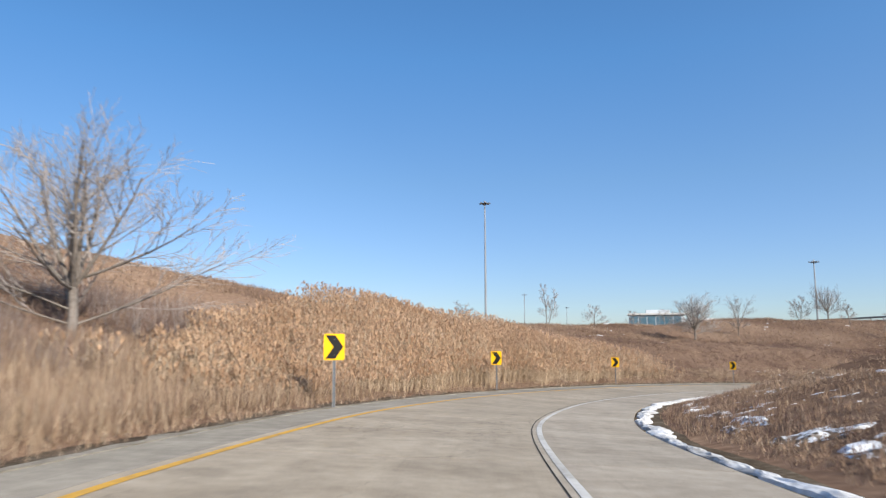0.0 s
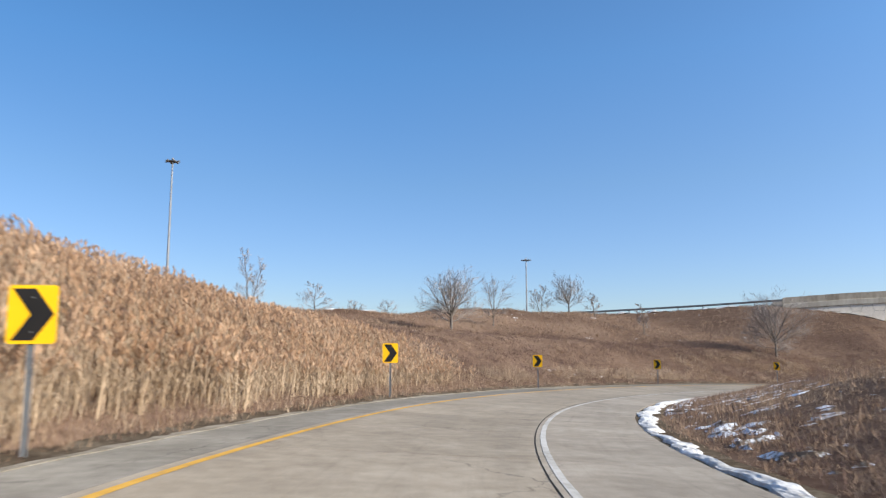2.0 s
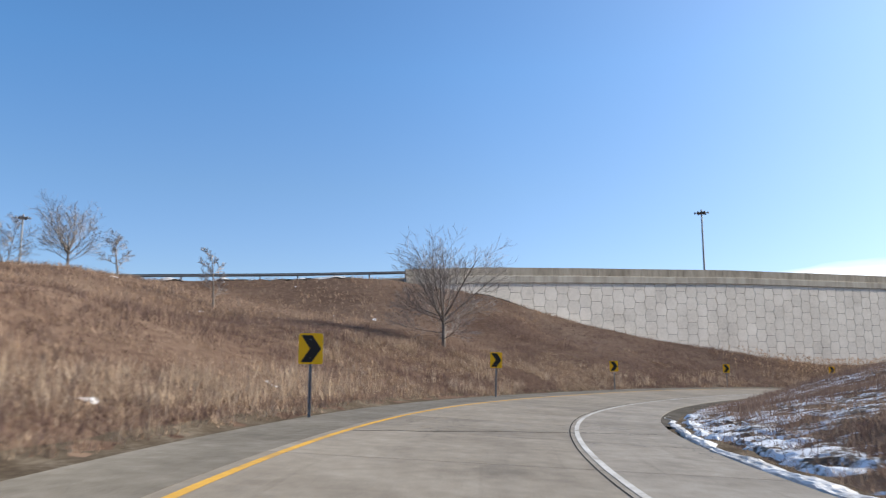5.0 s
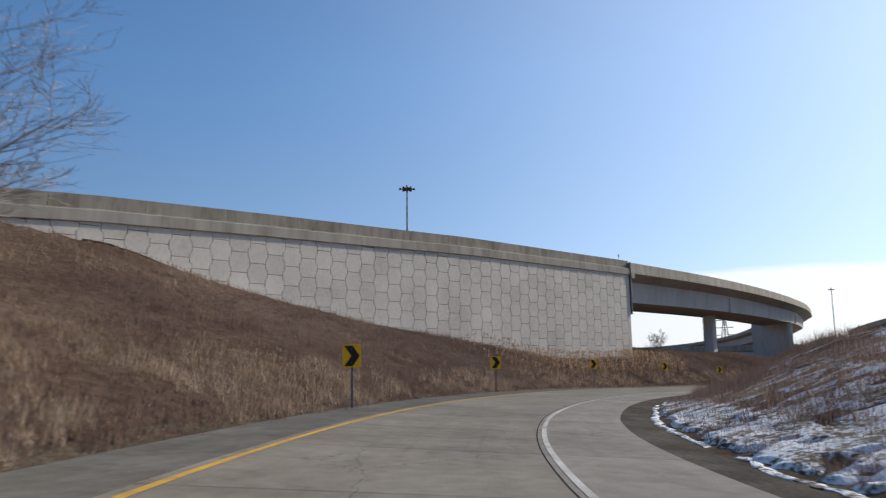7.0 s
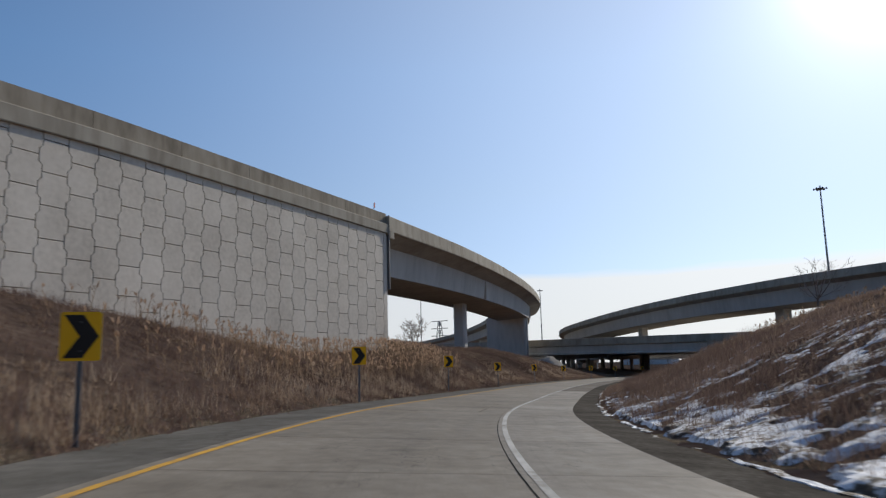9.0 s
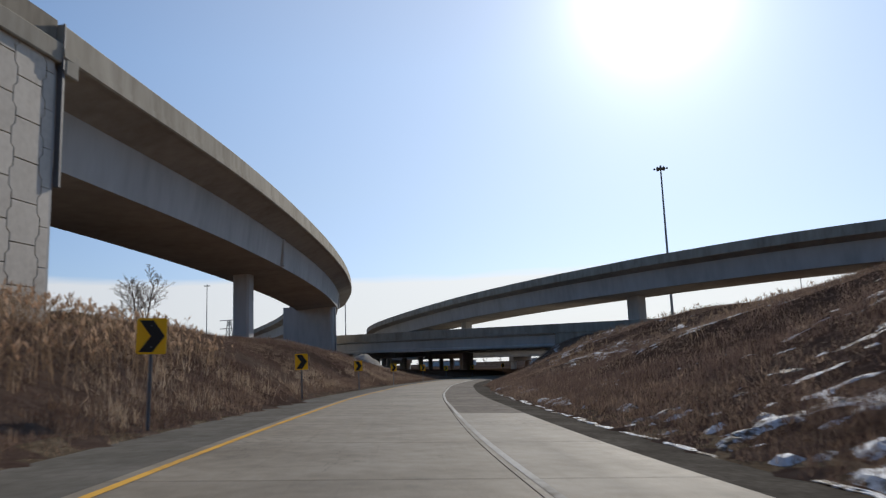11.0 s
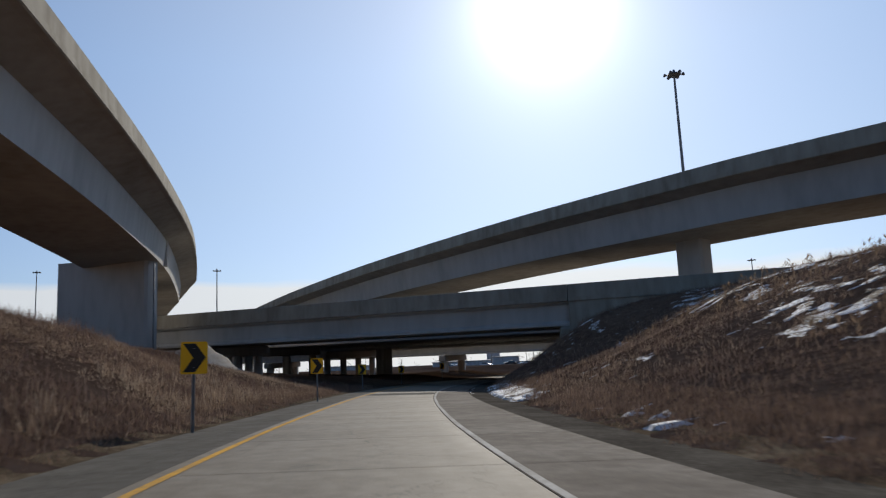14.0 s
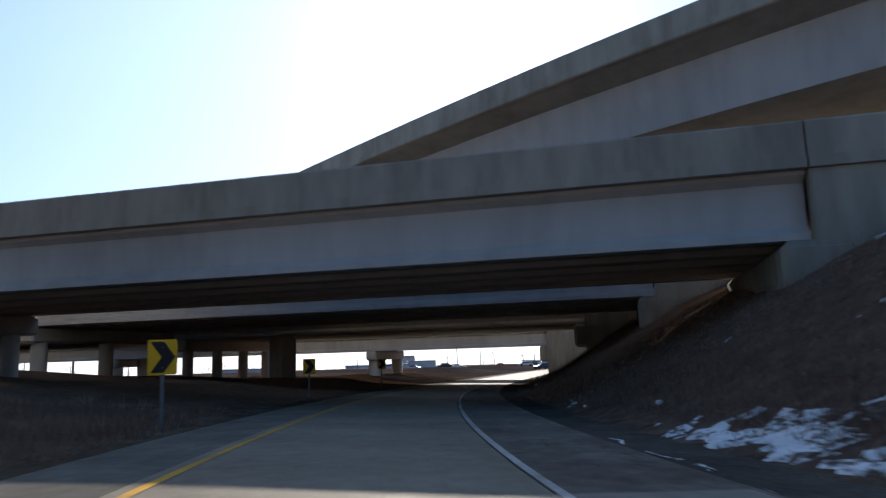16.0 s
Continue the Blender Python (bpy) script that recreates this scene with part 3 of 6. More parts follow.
nx, ny = len(GX), len(GY)
gv = np.stack([*np.meshgrid(GX, GY, indexing="ij"), GZ], axis=-1).reshape(-1, 3)
gi = (np.arange(nx - 1)[:, None] * ny + np.arange(ny - 1)[None, :]).ravel()
gf = np.stack([gi, gi + ny, gi + ny + 1, gi + 1], axis=1)
ground = new("ground", mesh("ground", gv, gf, GROUND, smooth=True))
tagged(ground, "brown winter turf on banks and fields", "ground", kind="structure")


# ---- pavement ----
def lane_marks(me, along, across):
    at = me.attributes.new("lane", "FLOAT_VECTOR", "POINT")
    at.data.foreach_set("vector", np.stack([along, across, along * 0], axis=1).astype(np.float32).ravel())
    return me


def strip(name, s0, s1, step, d0, d1, lift0, lift1, mat, rows=1, drop=0.0):
    """A band along the ramp between two offsets (numbers or functions of s)."""
    s = np.arange(s0, s1 + step * 0.5, step)
    f0 = d0(s) if callable(d0) else np.full(len(s), d0)
    f1 = d1(s) if callable(d1) else np.full(len(s), d1)
    cols = [ramp_point(s, f0 + (f1 - f0) * k / rows, lift0 + (lift1 - lift0) * k / rows) for k in range(rows + 1)]
    if drop:
        lo0, lo1 = cols[0].copy(), cols[-1].copy()
        lo0[:, 2] -= drop
        lo1[:, 2] -= drop
        cols = [lo0] + cols + [lo1]
    v = np.stack(cols, axis=1).reshape(-1, 3)
    m = len(cols)
    i = (np.arange(len(s) - 1)[:, None] * m + np.arange(m - 1)[None, :]).ravel()
    across = [f0 + (f1 - f0) * k / rows - white_at(s) for k in range(rows + 1)]
    across = [across[0]] + across + [across[-1]] if drop else across
    return lane_marks(mesh(name, v, np.stack([i, i + 1, i + m + 1, i + m], axis=1)[:, ::-1], mat), np.repeat(s, m), np.stack(across, axis=1).ravel())


S_START, S_END = -50, 520
yellow_at = lambda s: white_at(s) - yellow_gap(s)
lane_joint = lambda s: white_at(s) - np.interp(s, [185, 205], [0.16, 0.078])
slab_edge = lambda s: yellow_at(s) - 0.24
left_edge = lambda s: white_at(s) - np.interp(s, [7, 40, 70, 110, 210, 245, 275], [5.85, 6.3, 6.5, 6.7, 6.65, 6.25, 6.1])
right_edge = lambda s: white_at(s) + np.interp(s, [95, 125, 205, 245], [2.4, 2.1, 2.1, 1.9])
road = thing("road", "pale worn concrete ramp carriageway with sealed joints", "road", kind="structure")
part("bed", strip("bed", S_START, S_END, 2.0, lambda s: slab_edge(s) - 0.1, lambda s: right_edge(s) - 0.05, -0.022, -0.022, JOINT), road)
for nm, a, b, mt, tone in (("shoulder_left", S_START, 76, ASPHALT, "pale grey"), ("shoulder_left_newer", 76, S_END, NEWASPHALT, "dark grey")):
    shoulder = new(nm, strip(nm, a, b, 1.5, left_edge, lambda s: slab_edge(s) - 0.02, -0.03, -0.005, mt, rows=3, drop=0.15))
    tagged(shoulder, tone + " asphalt shoulder strip beside the carriageway", "shoulder", kind="structure")
shoulder_r = new("shoulder_right", strip("shoulder_right", 100, S_END, 1.5, lambda s: right_edge(s) + 0.01, lambda s: white_at(s) + np.interp(s, [100, 125], [2.8, 3.15]), -0.012, -0.03, DARKASPHALT, rows=3, drop=0.15))
tagged(shoulder_r, "dark broken asphalt strip beside the concrete shoulder", "shoulder", kind="structure")
for nm, at, half, mt in (("line_yellow", yellow_at, 0.065, YELLOW), ("line_white", white_at, 0.055, WHITE)):
    ln = new(nm, strip(nm, S_START, S_END, 1.5, lambda s, at=at, h=half: at(s) - h, lambda s, at=at, h=half: at(s) + h, 0.006, 0.006, mt))
    tagged(ln, "worn %s painted edge line" % nm[5:], "road marking", kind="structure")
ln = new("joint_line", strip("joint_line", S_START, 150, 1.5, lambda s: white_at(s) - 0.172, lambda s: white_at(s) - 0.148, 0.004, 0.004, JOINT))
tagged(ln, "black sealed joint beside the white line", "road joint", kind="structure")

patch = new("road_patch", strip("road_patch", 267.3, 270.6, 0.55, lambda s: yellow_at(s) + 0.12, lambda s: white_at(s) - 0.1, 0.004, 0.004, NEWASPHALT))
tagged(patch, "grey asphalt patch across the concrete lane", "road patch", kind="structure")
strip_ = new("approach_slab", strip("approach_slab", 270.7, 273.1, 0.6, lambda s: yellow_at(s) + 0.12, lambda s: right_edge(s) - 0.1, 0.005, 0.005, SHOULDERC))
tagged(strip_, "pale concrete approach strip in front of the bridges", "road patch", kind="structure")


PALEGRAVEL = material("pale_gravel", [(0.12, 0.10, 0.073), (0.25, 0.216, 0.167), (0.38, 0.34, 0.277)], fine=14.0, coarse=1.2, rough=0.95, bump=1.0, spec=0)
ge = new("gravel_edge", strip("gravel_edge", -20, 84, 0.3, lambda s: left_edge(s) - 0.10 - 0.28 * vnoise(s / 1.3, s * 0 + 51) * vnoise(s / 0.35, s * 0 + 52), lambda s: left_edge(s) + 0.05 * vnoise(s / 0.6, s * 0 + 53), -0.012, -0.014, PALEGRAVEL, rows=1, drop=0.1))
tagged(ge, "ragged line of pale gravel beside the shoulder", "gravel", kind="structure")


def edge_verge(name, s0, s1, side):
    s = np.arange(s0, s1, 1.25)
    inner = left_edge(s) if side < 0 else np.where(s < 100, right_edge(s), white_at(s) + np.interp(s, [100, 125], [2.8, 3.15]))
    cols = []
    for k, w_ in enumerate((0.0, 0.2, 0.45, 0.75, 1.15)):
        p = ramp_point(s, inner + side * (w_ + (0.12 * (vnoise(s / 1.3 + 9 * k, s * 0 + side * 3 + 20) - 0.5) if k else 0)), -0.035)
        g = ground_z(p[:, 0], p[:, 1]) + 0.03
        blend = (0.0, 0.25, 0.6, 0.9, 1.0)[k]
        p[:, 2] = p[:, 2] * (1 - blend) + np.clip(g, p[:, 2] - 0.25, p[:, 2] + 0.22) * blend + (0.05 * (vnoise(s / 0.9, s * 0 + k * 7.0) - 0.4) if k else 0) - (0.12 if k == 4 else 0)
        cols.append(p)
    v = np.stack(cols, axis=1).reshape(-1, 3)
    i = (np.arange(len(s) - 1)[:, None] * 5 + np.arange(4)[None, :]).ravel()
    f = np.stack([i, i + 1, i + 6, i + 5], axis=1)
    ob = new(name, mesh(name, v, f if side > 0 else f[:, ::-1], VERGE, smooth=True))
    return tagged(ob, "gravelly bare soil along the pavement edge", "verge", kind="structure")


edge_verge("verge_left", -45, 420, -1)
edge_verge("verge_right", -45, 420, 1)


# ---- retaining wall of the upper ramp ----
def wall_xy(u, q):
    return WA[0] + WD[0] * u + WN[0] * q, WA[1] + WD[1] * u + WN[1] * q


us = np.arange(WALL_U0, WALL_U1 + 0.1, 2.0)
us[-1] = WALL_U1
pts = np.array([(*wall_xy(u, 0), 0) for u in us])
nrm = np.tile(-WN, (len(us), 1))
wall = thing("retaining_wall", "tall pale concrete retaining wall of interlocking hexagonal panels", "retaining wall", kind="structure")
core_v, core_f = [], []
for u in us:
    top, foot = upper_top(u) - 1.76, wall_foot(u) - 1.5
    for a, z in ((-0.06, foot), (-0.06, top), (-0.5, top), (-0.5, foot)):
        x, y = wall_xy(u, a)
        core_v.append((x, y, z))
for i in range(len(us) - 1):
    for k in range(4):
        core_f.append((i * 4 + k, i * 4 + (k + 1) % 4, i * 4 + 4 + (k + 1) % 4, i * 4 + 4 + k))
core_f += [(0, 1, 2, 3), tuple(len(core_v) - 4 + k for k in (3, 2, 1, 0))]
part("wall_core", mesh("wall_core", core_v, core_f, CORE), wall)
# the return wall at the bridge end, and the back of the fill
rv, rf = [], []
for a, (u, q) in enumerate(((WALL_U1, 0.02), (WALL_U1, -11.5), (WALL_U1 - 0.5, -11.5), (WALL_U1 - 0.5, 0.02))):
    x, y = wall_xy(u, q)
    rv += [(x, y, -6.0), (x, y, 6.5)]
for k in range(4):
    j = (k + 1) % 4
    rf.append((2 * k, 2 * j, 2 * j + 1, 2 * k + 1))
rf += [(1, 3, 5, 7), (0, 6, 4, 2)]
part("abutment", mesh("abutment", rv, rf, GIRDER), wall, "plain concrete abutment wall")

ub = np.arange(-138, WALL_U1 + 0.1, 3.0)
ub[-1] = WALL_U1
bp = np.array([(*wall_xy(u, 0), upper_top(u)) for u in ub])
bn = np.tile(-WN, (len(ub), 1))
upper = thing("upper_ramp", "raised ramp roadway with a weathered concrete parapet", "ramp", kind="structure")
uj = np.r_[np.arange(-18, WALL_U1 - 3, 6.0), WALL_U1]
for a, b in zip(uj[:-1], uj[1:]):
    uu = np.array([a + 0.012, (a + b) / 2, b - 0.012])
    pp = np.array([(*wall_xy(u, 0), upper_top(u)) for u in uu])
    part("parapet", sweep("parapet", pp, bn[:3], [(0.02, 0), (0.30, 0), (0.36, -0.75), (0.40, -1.02), (-0.02, -1.02), (-0.02, -0.94), (0.0, -0.88)], STAINED), upper, "weathered stained concrete parapet")
wsel = ub >= -18
part("coping", sweep("coping", bp[wsel], bn[wsel], [(-0.24, -1.02), (-0.20, -0.98), (0.45, -0.98), (0.45, -1.80), (-0.20, -1.80), (-0.24, -1.75)], CONC), upper, "projecting concrete coping beam")
part("parapet_far", sweep("parapet_far", bp[wsel], bn[wsel], [(10.6, 0), (10.9, 0), (11.0, -1.06), (10.5, -1.06)], CONC), upper)
part("deck", sweep("deck", bp, bn, [(0.40, -1.04), (10.55, -1.04), (10.55, -1.4), (0.40, -1.4)], DECKTOP), upper, "grey roadway surface")


rsel = ub <= -17.9
rail = thing("guard_rail", "dark steel guard rail along the raised ramp", "guard rail")
wave = [(0.06, -0.22), (0.10, -0.25), (0.10, -0.30), (0.05, -0.36), (0.05, -0.40), (0.10, -0.46), (0.10, -0.51), (0.06, -0.54), (0.03, -0.54), (0.07, -0.50), (0.07, -0.46), (0.02, -0.40), (0.02, -0.36), (0.07, -0.30), (0.07, -0.26), (0.03, -0.22)]
part("beam", sweep("beam", bp[rsel], bn[rsel], wave, DARKSTEEL), rail, "corrugated steel beam")
post = box("post", 0.10, 0.22, -0.07, 0.07, -1.5, -0.2, DARKSTEEL)
for u in np.arange(-136, -18.5, 3.8):
    part("post", post, rail, m=pose(*wall_xy(u, 0), float(upper_top(u)), 0, 0, math.degrees(math.atan2(-WN[1], -WN[0]))))


# ---- flyover bridges ----
def box_bridge(name, label, pts_, profile, idx, width, away=-1):
    p = spline(pts_, 3.0)
    nr = away * right_of(p)
    bank = lambda pf: [(a, z - 0.05 * a) for a, z in pf]
    ob = thing(name, label, "bridge", kind="structure")
    pr = [(0.0, -0.06), (0.04, 0.0), (0.26, 0.0), (0.36, -0.7), (0.42, -1.05), (0.0, -1.05)]
    part("parapet", sweep("parapet", p, nr, bank(pr), CONC), ob, "sunlit weathered concrete parapet")
    part("parapet", sweep("parapet", p, nr, bank([(width - a, z) for a, z in pr][::-1]), CONC), ob)
    # index 1 sets the shade-darkened concrete on the faces turned down
    part("deck", sweep("deck", p, nr, bank([(-0.08, -1.03), (width + 0.08, -1.03), (width + 0.08, -1.36), (width, -1.42), (0.0, -1.42), (-0.08, -1.36)]), CONC, mats=[CONC, SHADESOFFIT], index=[0, 0, 0, 1, 0, 0]), ob, "concrete deck with a thin edge")
    part("girder", sweep("girder", p, nr, bank(profile), GIRDER, mats=[GIRDER, SHADESOFFIT], index=idx), ob, "smooth grey concrete box girder")
    return ob, p, nr


def slab_pier(ob, x, y, rz, wide, thick, z0, z1, flare=0.0):
    """A rectangular column with chamfered corners; wide runs along its local x."""
    c = min(wide, thick) * 0.12
    a, b = wide / 2, thick / 2
    ring = [(-a + c, -b), (a - c, -b), (a, -b + c), (a, b - c), (a - c, b), (-a + c, b), (-a, b - c), (-a, -b + c)]
    v = [(px, py, z0) for px, py in ring] + [(px, py, z1 - 0.6) for px, py in ring] + [(px * (1 + flare), py, z1) for px, py in ring]
    f = [(k + 8 * r, (k + 1) % 8 + 8 * r, (k + 1) % 8 + 8 * r + 8, k + 8 * r + 8) for r in (0, 1) for k in range(8)]
    f += [tuple(range(8))[::-1], tuple(range(16, 24))]
    return part("pier", mesh("pier", v, f, GIRDER), ob, m=pose(x, y, 0, 0, 0, rz))


B1 = [(150.75, 61.05, 8.38), (167.6, 47.75, 8.44), (185.8, 34.95, 8.5), (202.8, 23.8, 8.44), (220.2, 13.3, 8.35), (243.0, 1.0, 8.36), (273, -12.75, 8.3), (286, -17.6, 8.2), (330, -30.5, 7.2), (380, -36, 4.6), (430, -31, 2.0), (480, -16, 0.0)]
prof1 = [(0.3, -1.41), (12.1, -1.41), (10.1, -2.0), (9.8, -4.65), (2.6, -4.65), (2.3, -2.0)]
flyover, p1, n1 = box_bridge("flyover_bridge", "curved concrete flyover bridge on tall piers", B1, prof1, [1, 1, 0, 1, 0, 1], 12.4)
slab_pier(flyover, 191.8, 39.7, -35, 2.1, 1.6, -6.0, 3.7)
slab_pier(flyover, 239.6, 11.2, 35, 10.0, 2.0, -8.0, 3.85)
slab_pier(flyover, 300, -15.5, 70, 3.0, 2.0, -12, 3.2)
slab_pier(flyover, 352, -27.5, 80, 3.0, 2.0, -12, 1.5)
# the diaphragm ribs on the web and the drain pipe on the broad pier
for u_, h_ in ((44, 0), (107, 0)):
    k = int(u_ / 3)
    c = p1[k]
    ang = math.degrees(math.atan2(n1[k][1], n1[k][0]))
    part("rib", box("rib", 2.20, 2.75, -0.28, 0.28, -4.75, -1.9, GIRDER), flyover, m=pose(c[0], c[1], c[2], 0, 0, ang))
part("drain_pipe", lathe("drain_pipe", [(0.09, -8), (0.09, 3.3)], STEEL, 8), flyover, "thin grey drain pipe", m=pose(235.1, 8.35, 0))
# the expansion joint post on the wall's end
jx, jy = wall_xy(WALL_U1 + 0.12, 0.12)
part("joint_seal", box("joint_seal", -0.09, 0.09, -0.12, 0.12, 1.8, 6.7, DARKSTEEL), wall, m=pose(jx, jy, 0, 0, 0, -41.5))

gx, gy = wall_xy(WALL_U1 + 0.02, 0.26)
part("joint_gap", box("joint_gap", -0.05, 0.05, -0.05, 0.05, 6.5, 8.42, DARKSTEEL), wall, "dark open expansion joint", m=pose(gx, gy, 0, 0, 0, -41.5))
ex, ey = wall_xy(WALL_U1 + 0.55, 0.16)
part("end_block", box("end_block", -0.42, 0.42, -0.16, 0.3, 6.35, 7.4, CONC), wall, "small concrete corner block", m=pose(ex, ey, 0, 0, 0, -41.5))

B2 = [(120, -33, 8.0), (160, -23, 8.2), (185, -20.4, 7.9), (198, -20.6, 7.65), (218, -22.4, 7.3), (242, -25.8, 6.7), (262, -29, 5.9), (283, -33, 4.9), (308, -40, 3.9), (333, -51, 3.0), (360, -68, 1.5), (390, -92, 0)]
prof2 = [(0.3, -1.41), (12.1, -1.41), (10.4, -1.8), (10.1, -4.5), (2.1, -4.5), (1.8, -1.8)]
flyover2, p2, n2 = box_bridge("flyover_bridge", "long concrete flyover bridge in shade, descending", B2, prof2, [1, 1, 0, 1, 0, 1], 12.4, away=1)
slab_pier(flyover2, 198.3, -28.0, -6, 2.8, 1.8, -6, 3.2)
slab_pier(flyover2, 253.2, -33.9, -9, 2.3, 1.8, -12, 1.9)
slab_pier(flyover2, 295, -42.0, -20, 2.4, 1.8, -11, 0.2)
slab_pier(flyover2, 160, -28.5, 0, 2.8, 1.8, -6, 3.8)


def mainline(name, label, o0, wide, top, depth, v0, v1, vj):
    """A straight girder bridge from its joint vj eastwards, with a solid approach west of it."""
    ob = thing(name, label, "bridge", kind="structure")
    line = lambda a, b: np.array([(BA[0] + BD[0] * v + BN[0] * o0, BA[1] + BD[1] * v + BN[1] * o0, top) for v in np.arange(a, b + 0.01, (b - a) / 12)])
    nr = np.tile(BN, (13, 1))
    pr = [(0.0, -0.06), (0.05, 0.0), (0.26, 0.0), (0.34, -0.8), (0.42, -1.1), (0.0, -1.1)]
    for a, b in ((v0, vj - 0.03), (vj + 0.03, v1)):
        part("parapet", sweep("parapet", line(a, b), nr, pr, CONC), ob, "shaded concrete parapet")
        part("parapet", sweep("parapet", line(a, b), nr, [(wide - q_, z) for q_, z in pr][::-1], CONC), ob)
        # the deck's underside takes the concrete with shade in its colour
        part("deck", sweep("deck", line(a, b), nr, [(-0.1, -1.08), (wide + 0.1, -1.08), (wide + 0.1, -1.40), (-0.1, -1.40)], CONC, mats=[CONC, SHADESOFFIT], index=[0, 0, 1, 0]), ob)
    n = int(wide // 2.3)
    for k in range(n):
        c = 0.75 + k * (wide - 1.5) / (n - 1)
        g_ = [(c - 0.45, -1.38), (c + 0.45, -1.38), (c + 0.45, -1.52), (c + 0.12, -1.7), (c + 0.12, -depth + 0.42), (c + 0.36, -depth + 0.2), (c + 0.36, -depth), (c - 0.36, -depth), (c - 0.36, -depth + 0.2), (c - 0.12, -depth + 0.42), (c - 0.12, -1.7), (c - 0.45, -1.52)]
        part("girder", sweep("girder", line(vj + 0.035, v1)[[0, 12]], nr[[0, 12]], g_, GIRDER), ob)
    ang = math.degrees(math.atan2(BD[1], BD[0]))
    ax, ay = BA + BD * vj + BN * o0
    part("wing_wall", box("wing_wall", v0 - vj, -0.012, 0.02, 0.5, -8.0, -1.38, CONC), ob, "plain concrete wing wall", m=pose(ax, ay, top, 0, 0, ang) @ Matrix.Diagonal((1, -1, 1, 1)))
    part("abutment", box("abutment", -1.4, 0.9, 0.0, wide, -depth - 1.9, -depth - 0.03, CONC), ob, "concrete bearing seat", m=pose(ax, ay, top, 0, 0, ang) @ Matrix.Diagonal((1, -1, 1, 1)))
    return ob


def bent(ob, v, o0, wide, top, z0, count=6, radius=0.46):
    """A row of round columns with a cap beam across the bridge."""
    ang = math.degrees(math.atan2(BD[1], BD[0]))
    x, y = BA + BD * v + BN * o0
    m = pose(x, y, 0, 0, 0, ang) @ Matrix.Diagonal((1, -1, 1, 1))
    part("cap_beam", box("cap_beam", -0.65, 0.65, 0.3, wide - 0.3, top - 1.1, top, GIRDER), ob, m=m)
    for k in range(count):
        c = 1.6 + k * (wide - 3.2) / (count - 1)
        px, py = BA + BD * v + BN * (o0 + c)
        part("column", lathe("column", [(radius, z0), (radius, top - 1.05)], GIRDER, 14), ob, m=pose(px, py, 0))


main_a = mainline("mainline_bridge", "straight concrete highway bridge over the ramp", 0.0, 12.5, -1.4, 3.4, -55, 150, 0.3)
for v in (39, 76, 112):
    bent(main_a, v, 0.0, 12.5, -4.82, -12.5)
main_b = mainline("mainline_bridge", "second straight concrete highway bridge behind the first", 18.5, 16.5, -1.75, 3.15, -55, 150, 4.1)
main_d = mainline("mainline_bridge", "third concrete highway bridge in deep shade", 36.0, 18.0, -2.4, 3.2, -55, 150, 9.0)
for v in (46, 88):
    bent(main_b, v, 18.5, 16.5, -4.92, -12.5, count=3, radius=0.55)
    bent(main_d, v, 36.0, 18.0, -5.62, -13.5, count=4, radius=0.5)
main_c = mainline("mainline_bridge", "low concrete highway bridge farther off", 62.0, 12.0, -4.0, 3.05, -55, 150, 15.1)
for v in (37, 75):
    bent(main_c, v, 62.0, 12.0, -7.07, -14.5, count=2, radius=0.75)


# ---- high-mast lamps ----
def mast_lamp(height):
    ob = thing("mast_lamp", "tall grey steel high-mast lamp with a ring of floodlights", "street lamp", "high-mast lamps")
    part("pole", lathe("pole", [(0.40, 0), (0.38, 0.4), (0.31, 1.0), (0.15, height), (0.12, height + 0.3)], STEEL, 12), ob, "tapered galvanised pole")
    part("ring", lathe("ring", [(0.9, height - 0.32), (0.96, height - 0.2), (0.9, height - 0.08), (0.3, height - 0.02), (0.28, height - 0.3)], DARKSTEEL, 16), ob)
    lum = lathe("floodlight", [(0.24, -0.17), (0.29, -0.1), (0.19, 0.08), (0.11, 0.2), (0.08, 0.22)], DARKSTEEL, 10)
    for k in range(6):
        a = k * math.pi / 3 + 0.3
        part("floodlight", lum, ob, m=pose(1.25 * math.cos(a), 1.25 * math.sin(a), height - 0.15, 0, 18, math.degrees(a)))
    part("hub", lathe("hub", [(0.2, height), (0.24, height + 0.2), (0.14, height + 0.55), (0.03, height + 0.6)], STEEL, 10), ob)
    return ob


for x, y, top, base in ((10.4, 177.7, 36.4, 3.0), (110.9, 211.6, 25.0, 1.0), (220, 169.5, 22.6, -3.0), (183.1, 93.6, 26.8, -4.0), (213.1, -56.3, 31.5, -6.0), (392, -73, 24.6, -10.0), (459.5, -34.6, 30.0, -10.0), (273.7, -218, 21.5, -10.0), (470, -330, 6.0, -10.5), (520, -420, 8.0, -10.5), (430, -380, 7.0, -10.5), (47, 416, 28.6, 1.0), (101.7, 590, 29.3, 1.0), (272, 430, 34.0, 1.0)):
    base = min(base, float(ground_z(np.array([x]), np.array([y]))[0]))
    lamp = mast_lamp(top - base)
    lamp.matrix_basis = pose(x, y, base - 0.2, 0, 0, 20)


